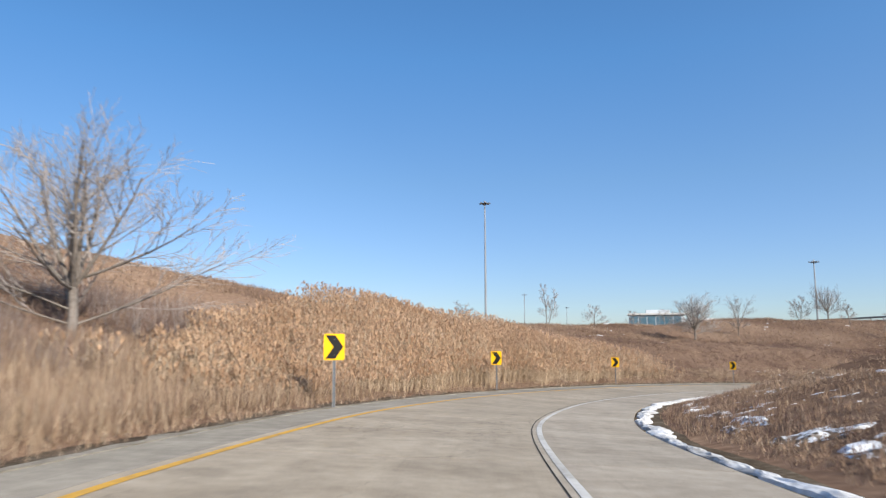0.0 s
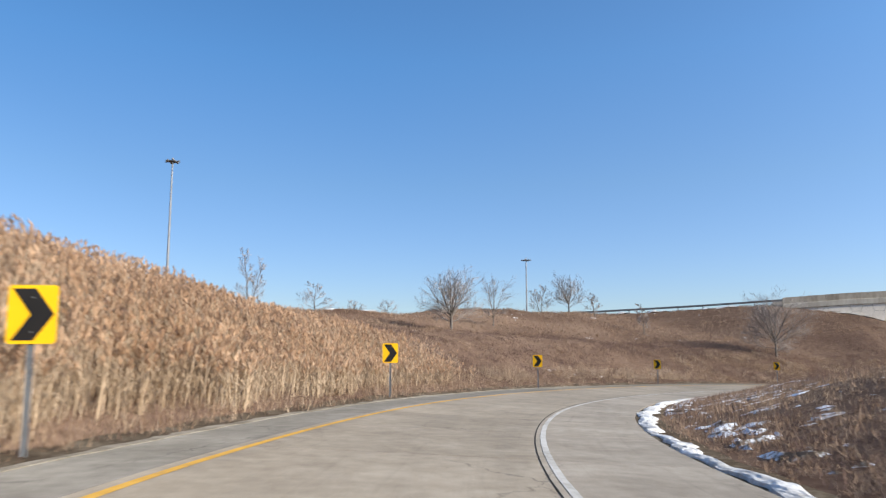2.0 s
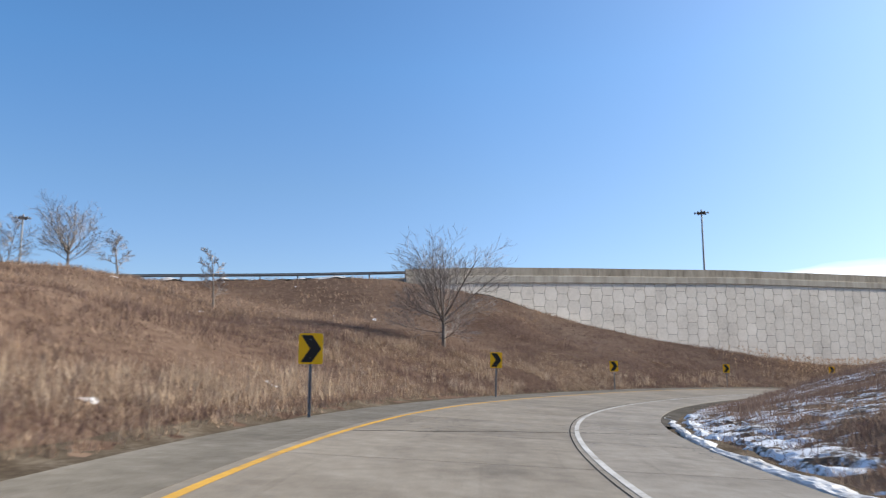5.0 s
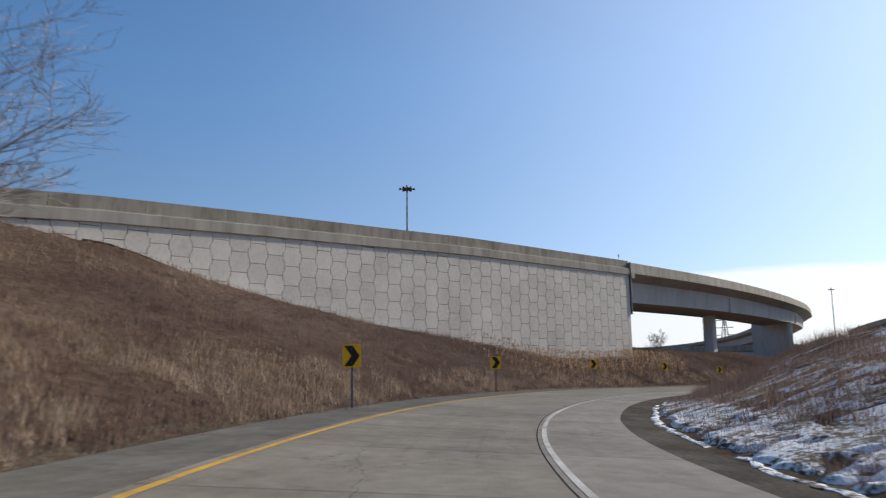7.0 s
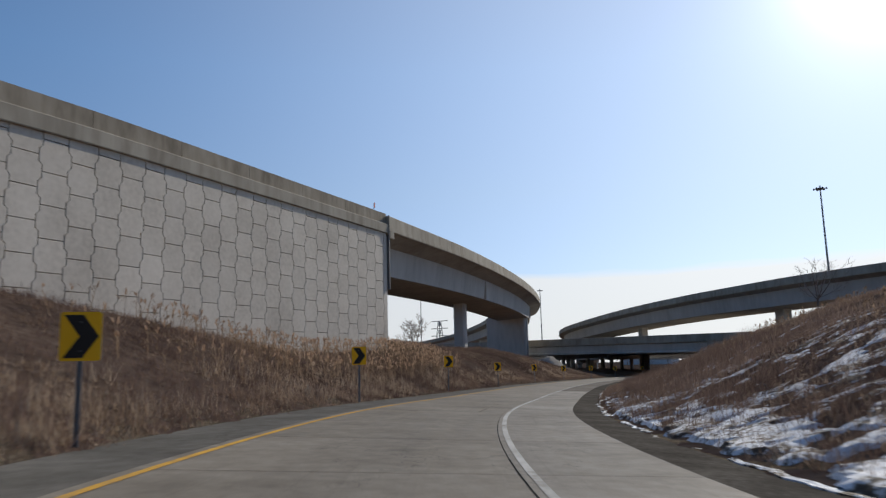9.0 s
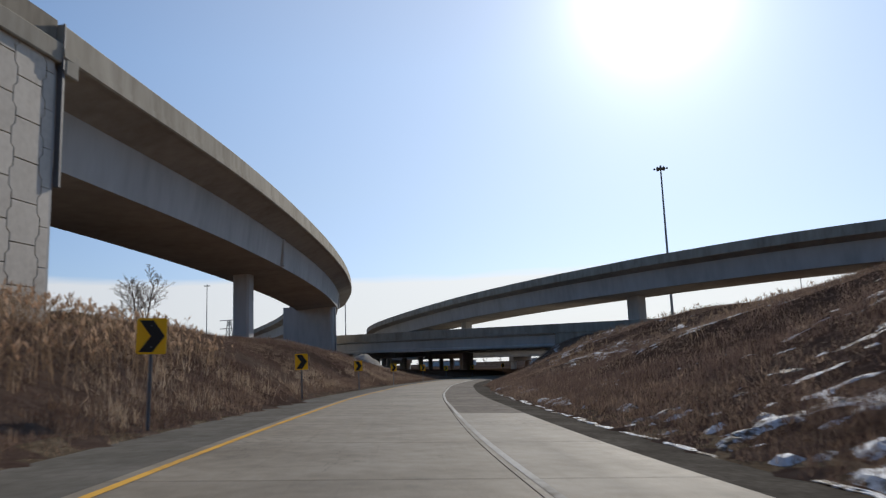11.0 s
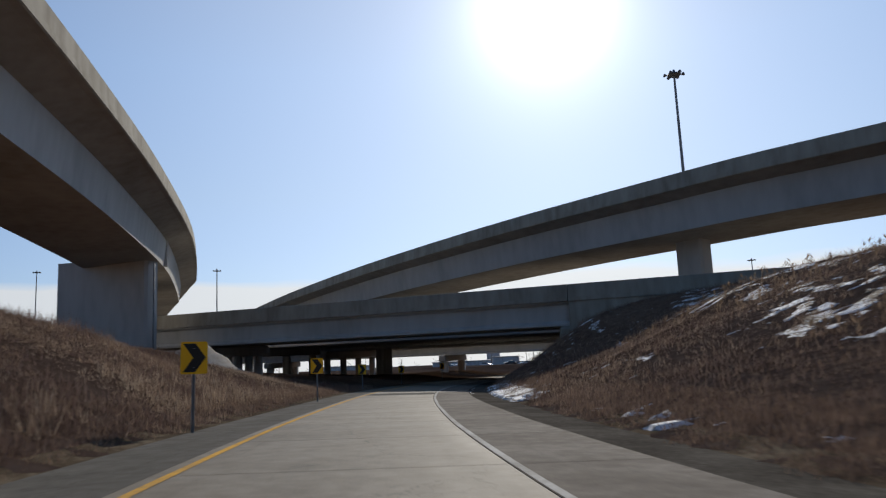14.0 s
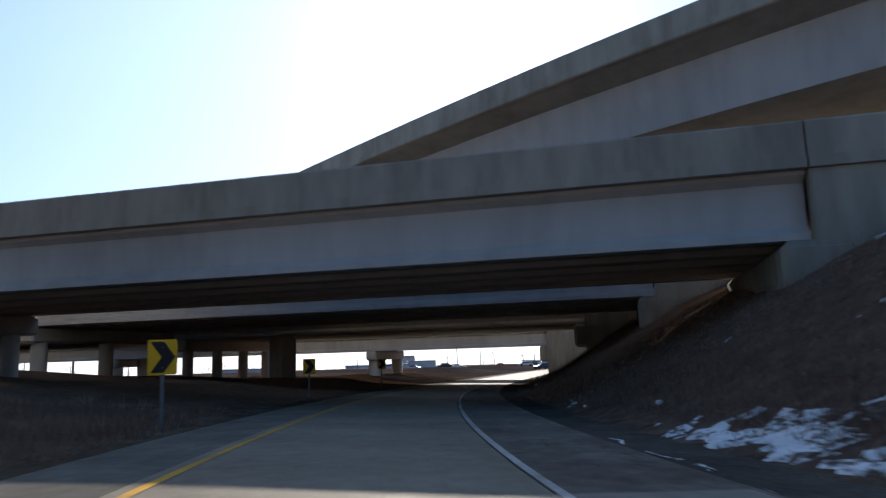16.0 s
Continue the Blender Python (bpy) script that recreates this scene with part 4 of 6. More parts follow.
# ---- chevron signs ----
def chevron_sign():
    ob = thing("chevron_sign", "yellow road sign with one black chevron, on a steel post", "road sign", "chevron signs round the bend")
    w, h, c = 0.305, 0.381, 0.05
    ring = []
    for cx, cz, a0 in ((w - c, h - c, 0), (-w + c, h - c, 90), (-w + c, -h + c, 180), (w - c, -h + c, 270)):
        ring += [(cx + c * math.cos(radians(a0 + k * 30)), cz + c * math.sin(radians(a0 + k * 30))) for k in range(4)]
    n = len(ring)
    v = [(x, -0.004, z) for x, z in ring] + [(x, 0.004, z) for x, z in ring]
    f = [tuple(range(n)), tuple(range(n, 2 * n))[::-1]] + [(k, k + n, (k + 1) % n + n, (k + 1) % n) for k in range(n)]
    plate = part("plate", mesh("plate", v, f, [SIGNYELLOW, STEEL], [0, 1] + [1] * n), ob, "yellow retroreflective plate", m=pose(0, -0.035, 1.68))
    arrow = [(-0.25, 0.335), (0.03, 0.335), (0.265, 0.0), (0.03, -0.335), (-0.25, -0.335), (-0.02, 0.0)]
    av = [(x, -0.009, z) for x, z in arrow] + [(x, -0.0045, z) for x, z in arrow]
    af = [(0, 1, 2, 5), (5, 2, 3, 4)] + [(k, k + 6, (k + 1) % 6 + 6, (k + 1) % 6) for k in range(6)]
    part("chevron", mesh("chevron", av, af, SIGNBLACK), plate, "black chevron arrow")
    # a U-channel post
    u_ = [(-0.04, -0.028), (-0.02, -0.028), (-0.014, 0.012), (0.014, 0.012), (0.02, -0.028), (0.04, -0.028), (0.04, -0.023), (0.025, -0.022), (0.018, 0.018), (-0.018, 0.018), (-0.025, -0.022), (-0.04, -0.023)]
    pv = [(x, y, z) for z in (-0.35, 2.0) for x, y in u_]
    pf = [(k, (k + 1) % 12, (k + 1) % 12 + 12, k + 12) for k in range(12)] + [tuple(range(12))[::-1], tuple(range(12, 24))]
    part("post", mesh("post", pv, pf, STEEL), ob, "galvanised U-channel post")
    for z in (1.45, 1.9):
        part("bolt", lathe("bolt", [(0.012, 0), (0.012, 0.012), (0.005, 0.016)], STEEL, 6), plate, m=pose(0, -0.004, z - 1.68, 90))
    return ob


SIGNS = [(-3.2, 20.9, 1.02), (3.0, 41.1, 0.23), (13.6, 57.1, -0.49), (28.1, 69.9, -1.2), (45.6, 79.2, -1.85), (63.9, 83.0, -2.34), (83.4, 82.9, -2.97), (103.0, 78.2, -3.47), (120.6, 70.1, -3.88), (136.8, 60.6, -4.42), (153.1, 50.1, -5.22), (168.5, 38.9, -5.82), (182.8, 27.5, -6.4), (196.7, 15.0, -6.92), (212.1, 0.8, -7.57), (225.4, -14.2, -8.1), (236.6, -30.5, -8.3)]
first_sign = chevron_sign()
for k, (x, y, z) in enumerate(SIGNS):
    s_, d_ = ramp_sd(np.array([x]), np.array([y]))
    r_ = [float(np.interp(s_[0], LINE_S, LINE_R[:, c])) for c in (0, 1)]
    turn = math.degrees(math.atan2(r_[1], r_[0])) + 12 + random.uniform(-3, 3)
    m = pose(x, y, z - 1.68, random.uniform(-1.5, 1.5), random.uniform(-1.5, 1.5), turn)
    if k == 0:
        first_sign.matrix_basis = m
    else:
        copy_thing(first_sign, m)


# ---- bare trees ----
def tree(seed, height, spread, trunks=1, low=0.25, density=0.75, stem=1.0, twig=0.012, label="bare leafless tree with fine grey-brown twigs", rise=0.55, leaders=0):
    r = np.random.default_rng(seed)
    tubes = {0: ([], []), 1: ([], [])}

    def tube(pts_, r0, r1, sides, which):
        v, f = tubes[which]
        base = len(v)
        pts_ = np.array(pts_)
        t = np.gradient(pts_, axis=0)
        t /= np.linalg.norm(t, axis=1)[:, None] + 1e-9
        ref = np.array([0.31, 0.87, 0.38])
        a = np.cross(t, ref)
        a /= np.linalg.norm(a, axis=1)[:, None] + 1e-9
        b = np.cross(t, a)
        rad = np.linspace(r0, r1, len(pts_))
        ang = np.arange(sides) * 2 * np.pi / sides
        ring = pts_[:, None] + rad[:, None, None] * (np.cos(ang)[None, :, None] * a[:, None] + np.sin(ang)[None, :, None] * b[:, None])
        v.extend(ring.reshape(-1, 3).tolist())
        for i in range(len(pts_) - 1):
            for k in range(sides):
                j = (k + 1) % sides
                f.append((base + i * sides + k, base + i * sides + j, base + (i + 1) * sides + j, base + (i + 1) * sides + k))

    def grow(start, way, length, rad, level):
        n = (7, 5, 4, 3, 1)[level]
        pts_ = [np.array(start)]
        d = np.array(way) / np.linalg.norm(way)
        for k in range(n):
            d = d + r.normal(0, (0.05, 0.06, 0.08, 0.11, 0.1)[level], 3) + np.array([0, 0, (0.03, 0.08, 0.07, 0.05, 0.03)[level]])
            d /= np.linalg.norm(d)
            pts_.append(pts_[-1] + d * length / n)
        tip = (0.35, 0.3, 0.35, 0.5, 0.4)[level]
        tube(pts_, rad, max(rad * tip, twig * 0.35), (8, 6, 4, 3, 3)[level], 0 if level < 2 else 1)
        if level == 4:
            return
        many = int(round((13, 10, 5, 3)[level] * density))
        for k in range(many):
            u_ = (low + (1 - low) * (k + r.random()) / many) if level == 0 else 0.2 + 0.8 * (k + r.random()) / many
            u_ = min(u_, 0.985)
            i = int(u_ * n)
            p = pts_[i] + (pts_[i + 1] - pts_[i]) * (u_ * n - i)
            along = pts_[i + 1] - pts_[i]
            along /= np.linalg.norm(along)
            side_ = r.normal(0, 1, 3)
            side_ -= along * (side_ @ along)
            side_ /= np.linalg.norm(side_) + 1e-9
            if level == 0:
                a_ = k * 2.4 + r.random() * 0.8
                side_ = np.array([math.cos(a_), math.sin(a_), 0.0])
                l_ = spread * (1.05 - 0.55 * u_) * r.uniform(0.75, 1.15)
                w_ = side_ + along * rise * (0.35 + 1.45 * u_)
                rr = rad * (1 - 0.6 * u_) * r.uniform(0.3, 0.42)
            else:
                l_ = length * (0.6, 0.66, 0.64, 0.75)[level] * r.uniform(0.6, 1.15) * (1.1 - 0.5 * u_)
                w_ = along * r.uniform(0.7, 1.2) + side_ * 0.62
                rr = max(rad * (1 - 0.6 * u_) * (0.5, 0.5, 0.5, 0.6)[level], twig * (1.0, 1.0, 0.9, 0.7)[level])
            grow(p, w_, l_, rr, level + 1)

    if leaders:
        # a short trunk that parts into several rising leaders, with low limbs beside them
        rad0 = height * stem * 0.0165 + 0.016
        top0 = np.array([0.0, 0.0, -0.5 + height * 0.36])
        tube([(0, 0, -0.5), (0.03, 0.02, height * 0.12), tuple(top0)], rad0, rad0 * 0.75, 8, 0)
        for k in range(leaders):
            a_ = k * 2.4 + r.random()
            open_ = 0.12 if k == 0 else r.uniform(0.3, 0.75)
            start = top0 * r.uniform(0.72, 1.0)
            grow(start, (open_ * math.cos(a_), open_ * math.sin(a_), 1.0), height * r.uniform(0.5, 0.68), rad0 * r.uniform(0.42, 0.6), 1)
        for k in range(int(leaders * 0.9)):
            a_ = k * 2.4 + 1.1 + r.random()
            grow((0, 0, height * r.uniform(low, 0.3)), (math.cos(a_), math.sin(a_), r.uniform(0.15, 0.6)), spread * r.uniform(0.6, 0.95), rad0 * r.uniform(0.25, 0.4), 1)
    for k in range(0 if leaders else trunks):
        lean = (0, 0) if trunks == 1 else (0.25 * math.cos(k * 2.1 + seed), 0.25 * math.sin(k * 2.1 + seed))
        grow((0.25 * k * lean[0], 0.25 * k * lean[1], -0.5), (lean[0], lean[1], 1), height * (1 if k == 0 else 0.85), height * stem * (0.0165 if trunks == 1 else 0.0105) + 0.016, 0)
    allv = np.array(tubes[0][0] + tubes[1][0])
    wide = max(np.percentile(np.abs(allv[:, 0]), 99), np.percentile(np.abs(allv[:, 1]), 99))
    fit_ = np.array([spread / wide, spread / wide, height / allv[:, 2].max()])
    ob = thing("tree", label, "tree", "bare trees")
    part("trunk", mesh("trunk", np.array(tubes[0][0]) * fit_, tubes[0][1], BARK, smooth=True), ob, "grey-brown bark")
    part("crown", mesh("crown", np.array(tubes[1][0]) * fit_, tubes[1][1], TWIG), ob, "dense fine bare twigs")
    return ob


def plant(ob, x, y, rz=0.0, z=None):
    gz = float(ground_z(np.array([x]), np.array([y]))[0]) if z is None else z
    ob.matrix_basis = pose(x, y, gz - 0.05, 0, 0, rz)


plant(tree(3, 6.6, 5.0, leaders=8, low=0.06, density=0.95, stem=1.05, twig=0.010, label="large bare spreading tree with low grey limbs"), -10.6, 20.2)
plant(tree(11, 6.9, 3.7, leaders=9, low=0.12, density=1.0, stem=1.0, twig=0.011), 33.0, 94.0)
plant(tree(12, 6.0, 2.1, leaders=5, low=0.15, density=0.9, stem=0.8, twig=0.012), 42.5, 103.2)
plant(tree(13, 8.6, 4.7, leaders=10, low=0.08, density=1.1, stem=0.75, twig=0.010, label="bushy bare tree with dense twigs on the slope"), 74.1, 91.9)
plant(tree(14, 6.6, 3.6, leaders=8, low=0.12, density=0.9, stem=1.0, twig=0.013), 66.8, 124.0)
plant(tree(26, 4.6, 2.2, trunks=2, low=0.15, twig=0.013, rise=0.6), 63.0, 126.0)
plant(tree(15, 3.6, 1.6, low=0.25, twig=0.013), 66.5, 116.8)
plant(tree(16, 4.3, 1.4, low=0.25, twig=0.016), 66.3, 105.8)
plant(tree(17, 6.2, 2.0, trunks=2, low=0.2, twig=0.013, rise=1.0), 15.0, 104.5)
plant(tree(18, 3.4, 2.2, low=0.1, twig=0.013), 22.7, 107.4)
plant(tree(19, 5.0, 2.4, low=0.2, twig=0.016), 49.6, 160.0)
plant(tree(20, 4.5, 2.2, low=0.2, twig=0.016), 40.0, 150.0)
plant(tree(21, 5.0, 2.6, low=0.2, twig=0.016), 62.0, 175.0)
plant(tree(22, 4.2, 2.2, low=0.15, twig=0.013), 3.0, 108.0)
plant(tree(23, 3.4, 2.0, trunks=3, low=0.1, density=0.55, rise=1.3, twig=0.014, label="low bare shrub beside the wall"), 162.5, 55.5)
plant(tree(24, 4.2, 1.9, leaders=5, low=0.2, density=0.6, stem=0.7, twig=0.012), 130.5, 34.4)


# ---- growth on the banks ----
def blades(base, height, width, lean, count, seed, clump=0.10):
    """Single thin blades standing in tufts at base points: arrays of vertices and triangles."""
    r = np.random.default_rng(seed)
    n = len(base) * count
    b = np.repeat(base, count, axis=0) + np.c_[r.normal(0, clump, (n, 2)), np.zeros(n)]
    h = np.repeat(height, count) * r.uniform(0.45, 1.2, n)
    a = r.uniform(0, 2 * np.pi, n)
    l = np.abs(r.normal(0, lean, n))
    c = a + 1.57 + r.normal(0, 0.7, n)
    side_ = np.c_[np.cos(c), np.sin(c), np.zeros(n)] * (width * r.uniform(0.6, 1.3, n))[:, None] * 0.5
    tip = b + np.c_[np.c_[np.cos(a), np.sin(a)] * (h * np.sin(l))[:, None], h * np.cos(l)]
    v = np.stack([b - side_, b + side_, tip], axis=1).reshape(-1, 3)
    return v, np.arange(3 * n).reshape(-1, 3)


def scatter(n, s0, s1, d0, d1, seed, keep=None):
    """Random places between offsets beside the ramp, on the ground."""
    r = np.random.default_rng(seed)
    s, d = r.uniform(s0, s1, n), d0 + (d1 - d0) * r.random(n) ** 1.2
    p = ramp_point(s, d)
    x, y = p[:, 0], p[:, 1]
    ok = np.ones(n, bool) if keep is None else keep(s, d, x, y, r)
    # nothing grows under the bridges or inside the wall
    u, q = (x - WA[0]) * WD[0] + (y - WA[1]) * WD[1], (x - WA[0]) * WN[0] + (y - WA[1]) * WN[1]
    ok &= ~((u > WALL_U0) & (u < WALL_U1 + 1) & (q < 0.25))
    return s[ok], d[ok], np.c_[x, y, ground_z(x, y) - 0.03][ok]


def clumps(p, size, seed):
    """How high growth stands at places: low mats between taller tufts of that size."""
    n = 0.65 * vnoise(p[:, 0] / size + seed, p[:, 1] / size) + 0.35 * vnoise(p[:, 0] / (size * 0.4), p[:, 1] / (size * 0.4) + seed)
    return 0.35 + 2.2 * np.clip(n - 0.38, 0, 1)


def stuff(name, v, f, mats, label, category, index=None):
    ob = new(name, mesh(name, v, f, mats, index))
    return tagged(ob, label, category, kind="stuff")


# left bank: mixed dry grass, straw-coloured at the foot, browner above
s_, d_, p_ = scatter(47000, -25, 290, -4.95, -24, 31, keep=lambda s, d, x, y, r: r.random(len(s)) < np.interp(s, [88, 100, 190, 212], [1, 0.15, 0.1, 0.12]) + np.where(vnoise(x / 5.5 + 17, y / 5.5) > 0.56, 0.65, 0.0))
hh = np.clip(0.16 + 0.30 * vnoise(p_[:, 0] / 3.1, p_[:, 1] / 3.1) + 0.3 * np.clip(vnoise(p_[:, 0] / 11, p_[:, 1] / 11) - 0.55, 0, 1), 0.1, 0.8) * np.clip((np.abs(d_) - 4.5) / 1.3, 0.35, 1)
v_, f_ = blades(p_, hh * clumps(p_, 1.3, 3.0), 0.025, 0.9, 9, 32, clump=0.14)
stuff("bank_grass", v_, f_, GRASS, "dry straw-coloured grass on the outer bank", "grass")
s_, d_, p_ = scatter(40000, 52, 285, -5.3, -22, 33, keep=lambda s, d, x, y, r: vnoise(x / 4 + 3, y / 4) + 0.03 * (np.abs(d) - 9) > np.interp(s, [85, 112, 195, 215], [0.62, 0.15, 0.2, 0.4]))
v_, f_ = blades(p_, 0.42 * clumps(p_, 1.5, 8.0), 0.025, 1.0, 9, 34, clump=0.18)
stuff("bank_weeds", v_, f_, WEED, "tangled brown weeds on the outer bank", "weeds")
s_, d_, p_ = scatter(1300, 86, 262, -5.7, -8.4, 61, keep=lambda s, d, x, y, r: vnoise(x / 3.3 + 7, y / 3.3) > 0.5)
v_, f_ = blades(p_, np.full(len(p_), 0.62), 0.02, 0.55, 12, 62)
stuff("straw_tufts", v_, f_, REED, "pale straw tufts along the shoulder", "grass")
# pale tan mats in the brown bank
s_, d_, p_ = scatter(12000, 104, 180, -5.4, -14, 84, keep=lambda s, d, x, y, r: vnoise(x / 3.2 + 4, y / 3.2 + 8) > np.interp(s, [128, 138], [0.5, 0.58]) - 0.14 * ((s > 110) & (s < 130) & (d < -8)) + 0.25 * np.clip((np.abs(d) - np.interp(s, [118, 132, 145], [11.5, 9.5, 6.6])) / 2, 0, 1))
v_, f_ = blades(p_, np.interp(s_, [126, 138], [0.55, 0.32]) * clumps(p_, 1.1, 6.0), 0.024, 0.8, 9, 85, clump=0.15)
stuff("straw_mats", v_, f_, [GRASS, BROWNREED, REED], "lying mats of yellowish straw in the brown bank", "grass", np.random.default_rng(86).choice(3, len(f_), p=[0.2, 0.4, 0.4]))
s_, d_, p_ = scatter(3600, 246, 276, -5.6, -12, 87)
v_, f_ = blades(p_, 0.34 * clumps(p_, 1.2, 2.0), 0.022, 0.9, 9, 88, clump=0.16)
stuff("straw_mats", v_, f_, [GRASS, REED], "pale tan grass on the low slope before the bridges", "grass", np.random.default_rng(89).choice(2, len(f_), p=[0.6, 0.4]))
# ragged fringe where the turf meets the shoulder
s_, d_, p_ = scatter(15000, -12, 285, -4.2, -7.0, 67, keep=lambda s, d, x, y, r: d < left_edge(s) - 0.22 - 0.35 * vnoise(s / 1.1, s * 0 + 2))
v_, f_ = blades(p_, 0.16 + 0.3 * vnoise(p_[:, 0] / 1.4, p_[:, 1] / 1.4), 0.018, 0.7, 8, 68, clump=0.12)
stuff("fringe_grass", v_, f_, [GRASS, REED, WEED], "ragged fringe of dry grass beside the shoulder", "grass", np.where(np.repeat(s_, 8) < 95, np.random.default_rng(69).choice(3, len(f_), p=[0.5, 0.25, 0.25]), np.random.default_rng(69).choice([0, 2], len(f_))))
s_, d_, p_ = scatter(13000, -10, 300, 4.6, 7.6, 70, keep=lambda s, d, x, y, r: d > white_at(s) + np.interp(s, [95, 125], [3.3, 3.55]) + 0.4 * vnoise(s / 1.1, s * 0 + 5) + 9.0 * ((s > 108) & (s < 150) & (r.random(len(s)) < 0.6)))
v_, f_ = blades(p_, 0.12 + 0.28 * vnoise(p_[:, 0] / 1.4, p_[:, 1] / 1.4), 0.018, 0.75, 8, 71, clump=0.12)
stuff("fringe_grass", v_, f_, [GRASS, WEED], "matted fringe of dry grass along the inner edge", "grass", np.random.default_rng(72).choice(2, len(f_), p=[0.4, 0.6]))
s_, d_, p_ = scatter(11000, 178, 305, 4.9, 7.8, 81, keep=lambda s, d, x, y, r: (d > white_at(s) + 2.9 + 0.8 * vnoise(s / 1.6, s * 0 + 6)) & ~((s > 252) & (s < 292) & (d < 7.2)))
v_, f_ = blades(p_, 0.10 + 0.25 * vnoise(p_[:, 0] / 1.2, p_[:, 1] / 1.2), 0.018, 0.85, 8, 82, clump=0.14)
stuff("fringe_grass", v_, f_, [GRASS, WEED], "dark weeds creeping over the broken pavement edge", "grass", np.random.default_rng(83).choice(2, len(f_), p=[0.55, 0.45]))
# grass in front of the first tree
s_, d_, p_ = scatter(7000, -25, 26, -5.7, -12, 63)
v_, f_ = blades(p_, 0.55 + 0.4 * vnoise(p_[:, 0] / 1.5, p_[:, 1] / 1.5), 0.018, 0.4, 12, 64)
stuff("tall_grass", v_, f_, [GRASS, REED, WEED], "tall pale grass at the foot of the bank", "grass", np.random.default_rng(73).choice(3, len(f_), p=[0.5, 0.35, 0.15]))
s_, d_, p_ = scatter(11000, -8, 104, 5.1, 11, 74)
v_, f_ = blades(p_, 0.06 + 0.16 * vnoise(p_[:, 0] / 1.2, p_[:, 1] / 1.2), 0.018, 0.95, 9, 75, clump=0.16)
stuff("inner_grass", v_, f_, [GRASS, REED], "low tan grass on the inner bank", "grass", np.random.default_rng(76).choice(2, len(f_), p=[0.88, 0.12]))
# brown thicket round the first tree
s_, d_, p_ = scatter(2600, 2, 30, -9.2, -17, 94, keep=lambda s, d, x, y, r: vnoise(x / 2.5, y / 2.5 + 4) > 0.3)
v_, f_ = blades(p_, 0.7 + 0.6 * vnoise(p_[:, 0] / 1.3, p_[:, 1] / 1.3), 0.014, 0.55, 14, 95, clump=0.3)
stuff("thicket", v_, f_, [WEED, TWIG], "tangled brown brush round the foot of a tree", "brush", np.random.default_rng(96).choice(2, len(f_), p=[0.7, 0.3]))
# far slope above
s_, d_, p_ = scatter(15000, -20, 150, -22, -60, 35)
v_, f_ = blades(p_, np.full(len(p_), 0.42), 0.055, 0.7, 6, 36, clump=0.2)
stuff("hill_grass", v_, f_, GRASS, "dry grass on the hillside", "grass")
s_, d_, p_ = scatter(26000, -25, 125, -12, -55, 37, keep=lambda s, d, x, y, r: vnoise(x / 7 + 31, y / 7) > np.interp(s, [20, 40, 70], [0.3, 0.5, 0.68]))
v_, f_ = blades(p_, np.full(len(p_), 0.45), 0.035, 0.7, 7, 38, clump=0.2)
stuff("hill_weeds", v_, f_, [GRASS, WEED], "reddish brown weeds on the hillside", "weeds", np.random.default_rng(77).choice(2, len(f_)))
# right bank
s_, d_, p_ = scatter(30000, -15, 300, 4.85, 26, 39)
hh = np.clip(0.08 + 0.24 * vnoise(p_[:, 0] / 2.3, p_[:, 1] / 2.3), 0.08, 0.4) * np.clip((d_ - 4.4) / 2.5, 0.35, 1)
v_, f_ = blades(p_, hh * clumps(p_, 1.1, 5.0), 0.027, 1.0, 9, 40, clump=0.16)
stuff("inner_grass", v_, f_, GRASS, "short dry grass on the inner bank", "grass")
s_, d_, p_ = scatter(42000, 0, 340, 5.8, 27, 41, keep=lambda s, d, x, y, r: vnoise(x / 3.5 + 13, y / 3.5 + 5) > np.interp(s, [0, 80, 110, 160, 175], [0.74, 0.66, 0.42, 0.42, 0.56]) + 0.2 * ((s > 108) & (s < 155) & (d < 10)))
v_, f_ = blades(p_, 0.38 * clumps(p_, 1.4, 11.0), 0.018, 1.0, 9, 42, clump=0.18)
stuff("inner_weeds", v_, f_, WEED, "matted dark brown weeds on the inner bank", "weeds")
s_, d_, p_ = scatter(20000, 165, 285, 5.8, 26, 97)
v_, f_ = blades(p_, 0.36 * clumps(p_, 0.9, 14.0), 0.023, 1.05, 8, 98, clump=0.2)
stuff("inner_mats", v_, f_, [WEED, GRASS], "matted lying grass and weeds on the long inner bank", "grass", np.random.default_rng(99).choice(2, len(f_), p=[0.45, 0.55]))
s_, d_, p_ = scatter(4200, 130, 215, 6.2, 13, 65, keep=lambda s, d, x, y, r: vnoise(x / 3.0 + 2, y / 3.0 + 9) > 0.5)
v_, f_ = blades(p_, 0.5 + 0.4 * vnoise(p_[:, 0], p_[:, 1]), 0.012, 0.35, 9, 66)
stuff("brush", v_, f_, WEED, "reddish bare brush along the inner bank", "brush")


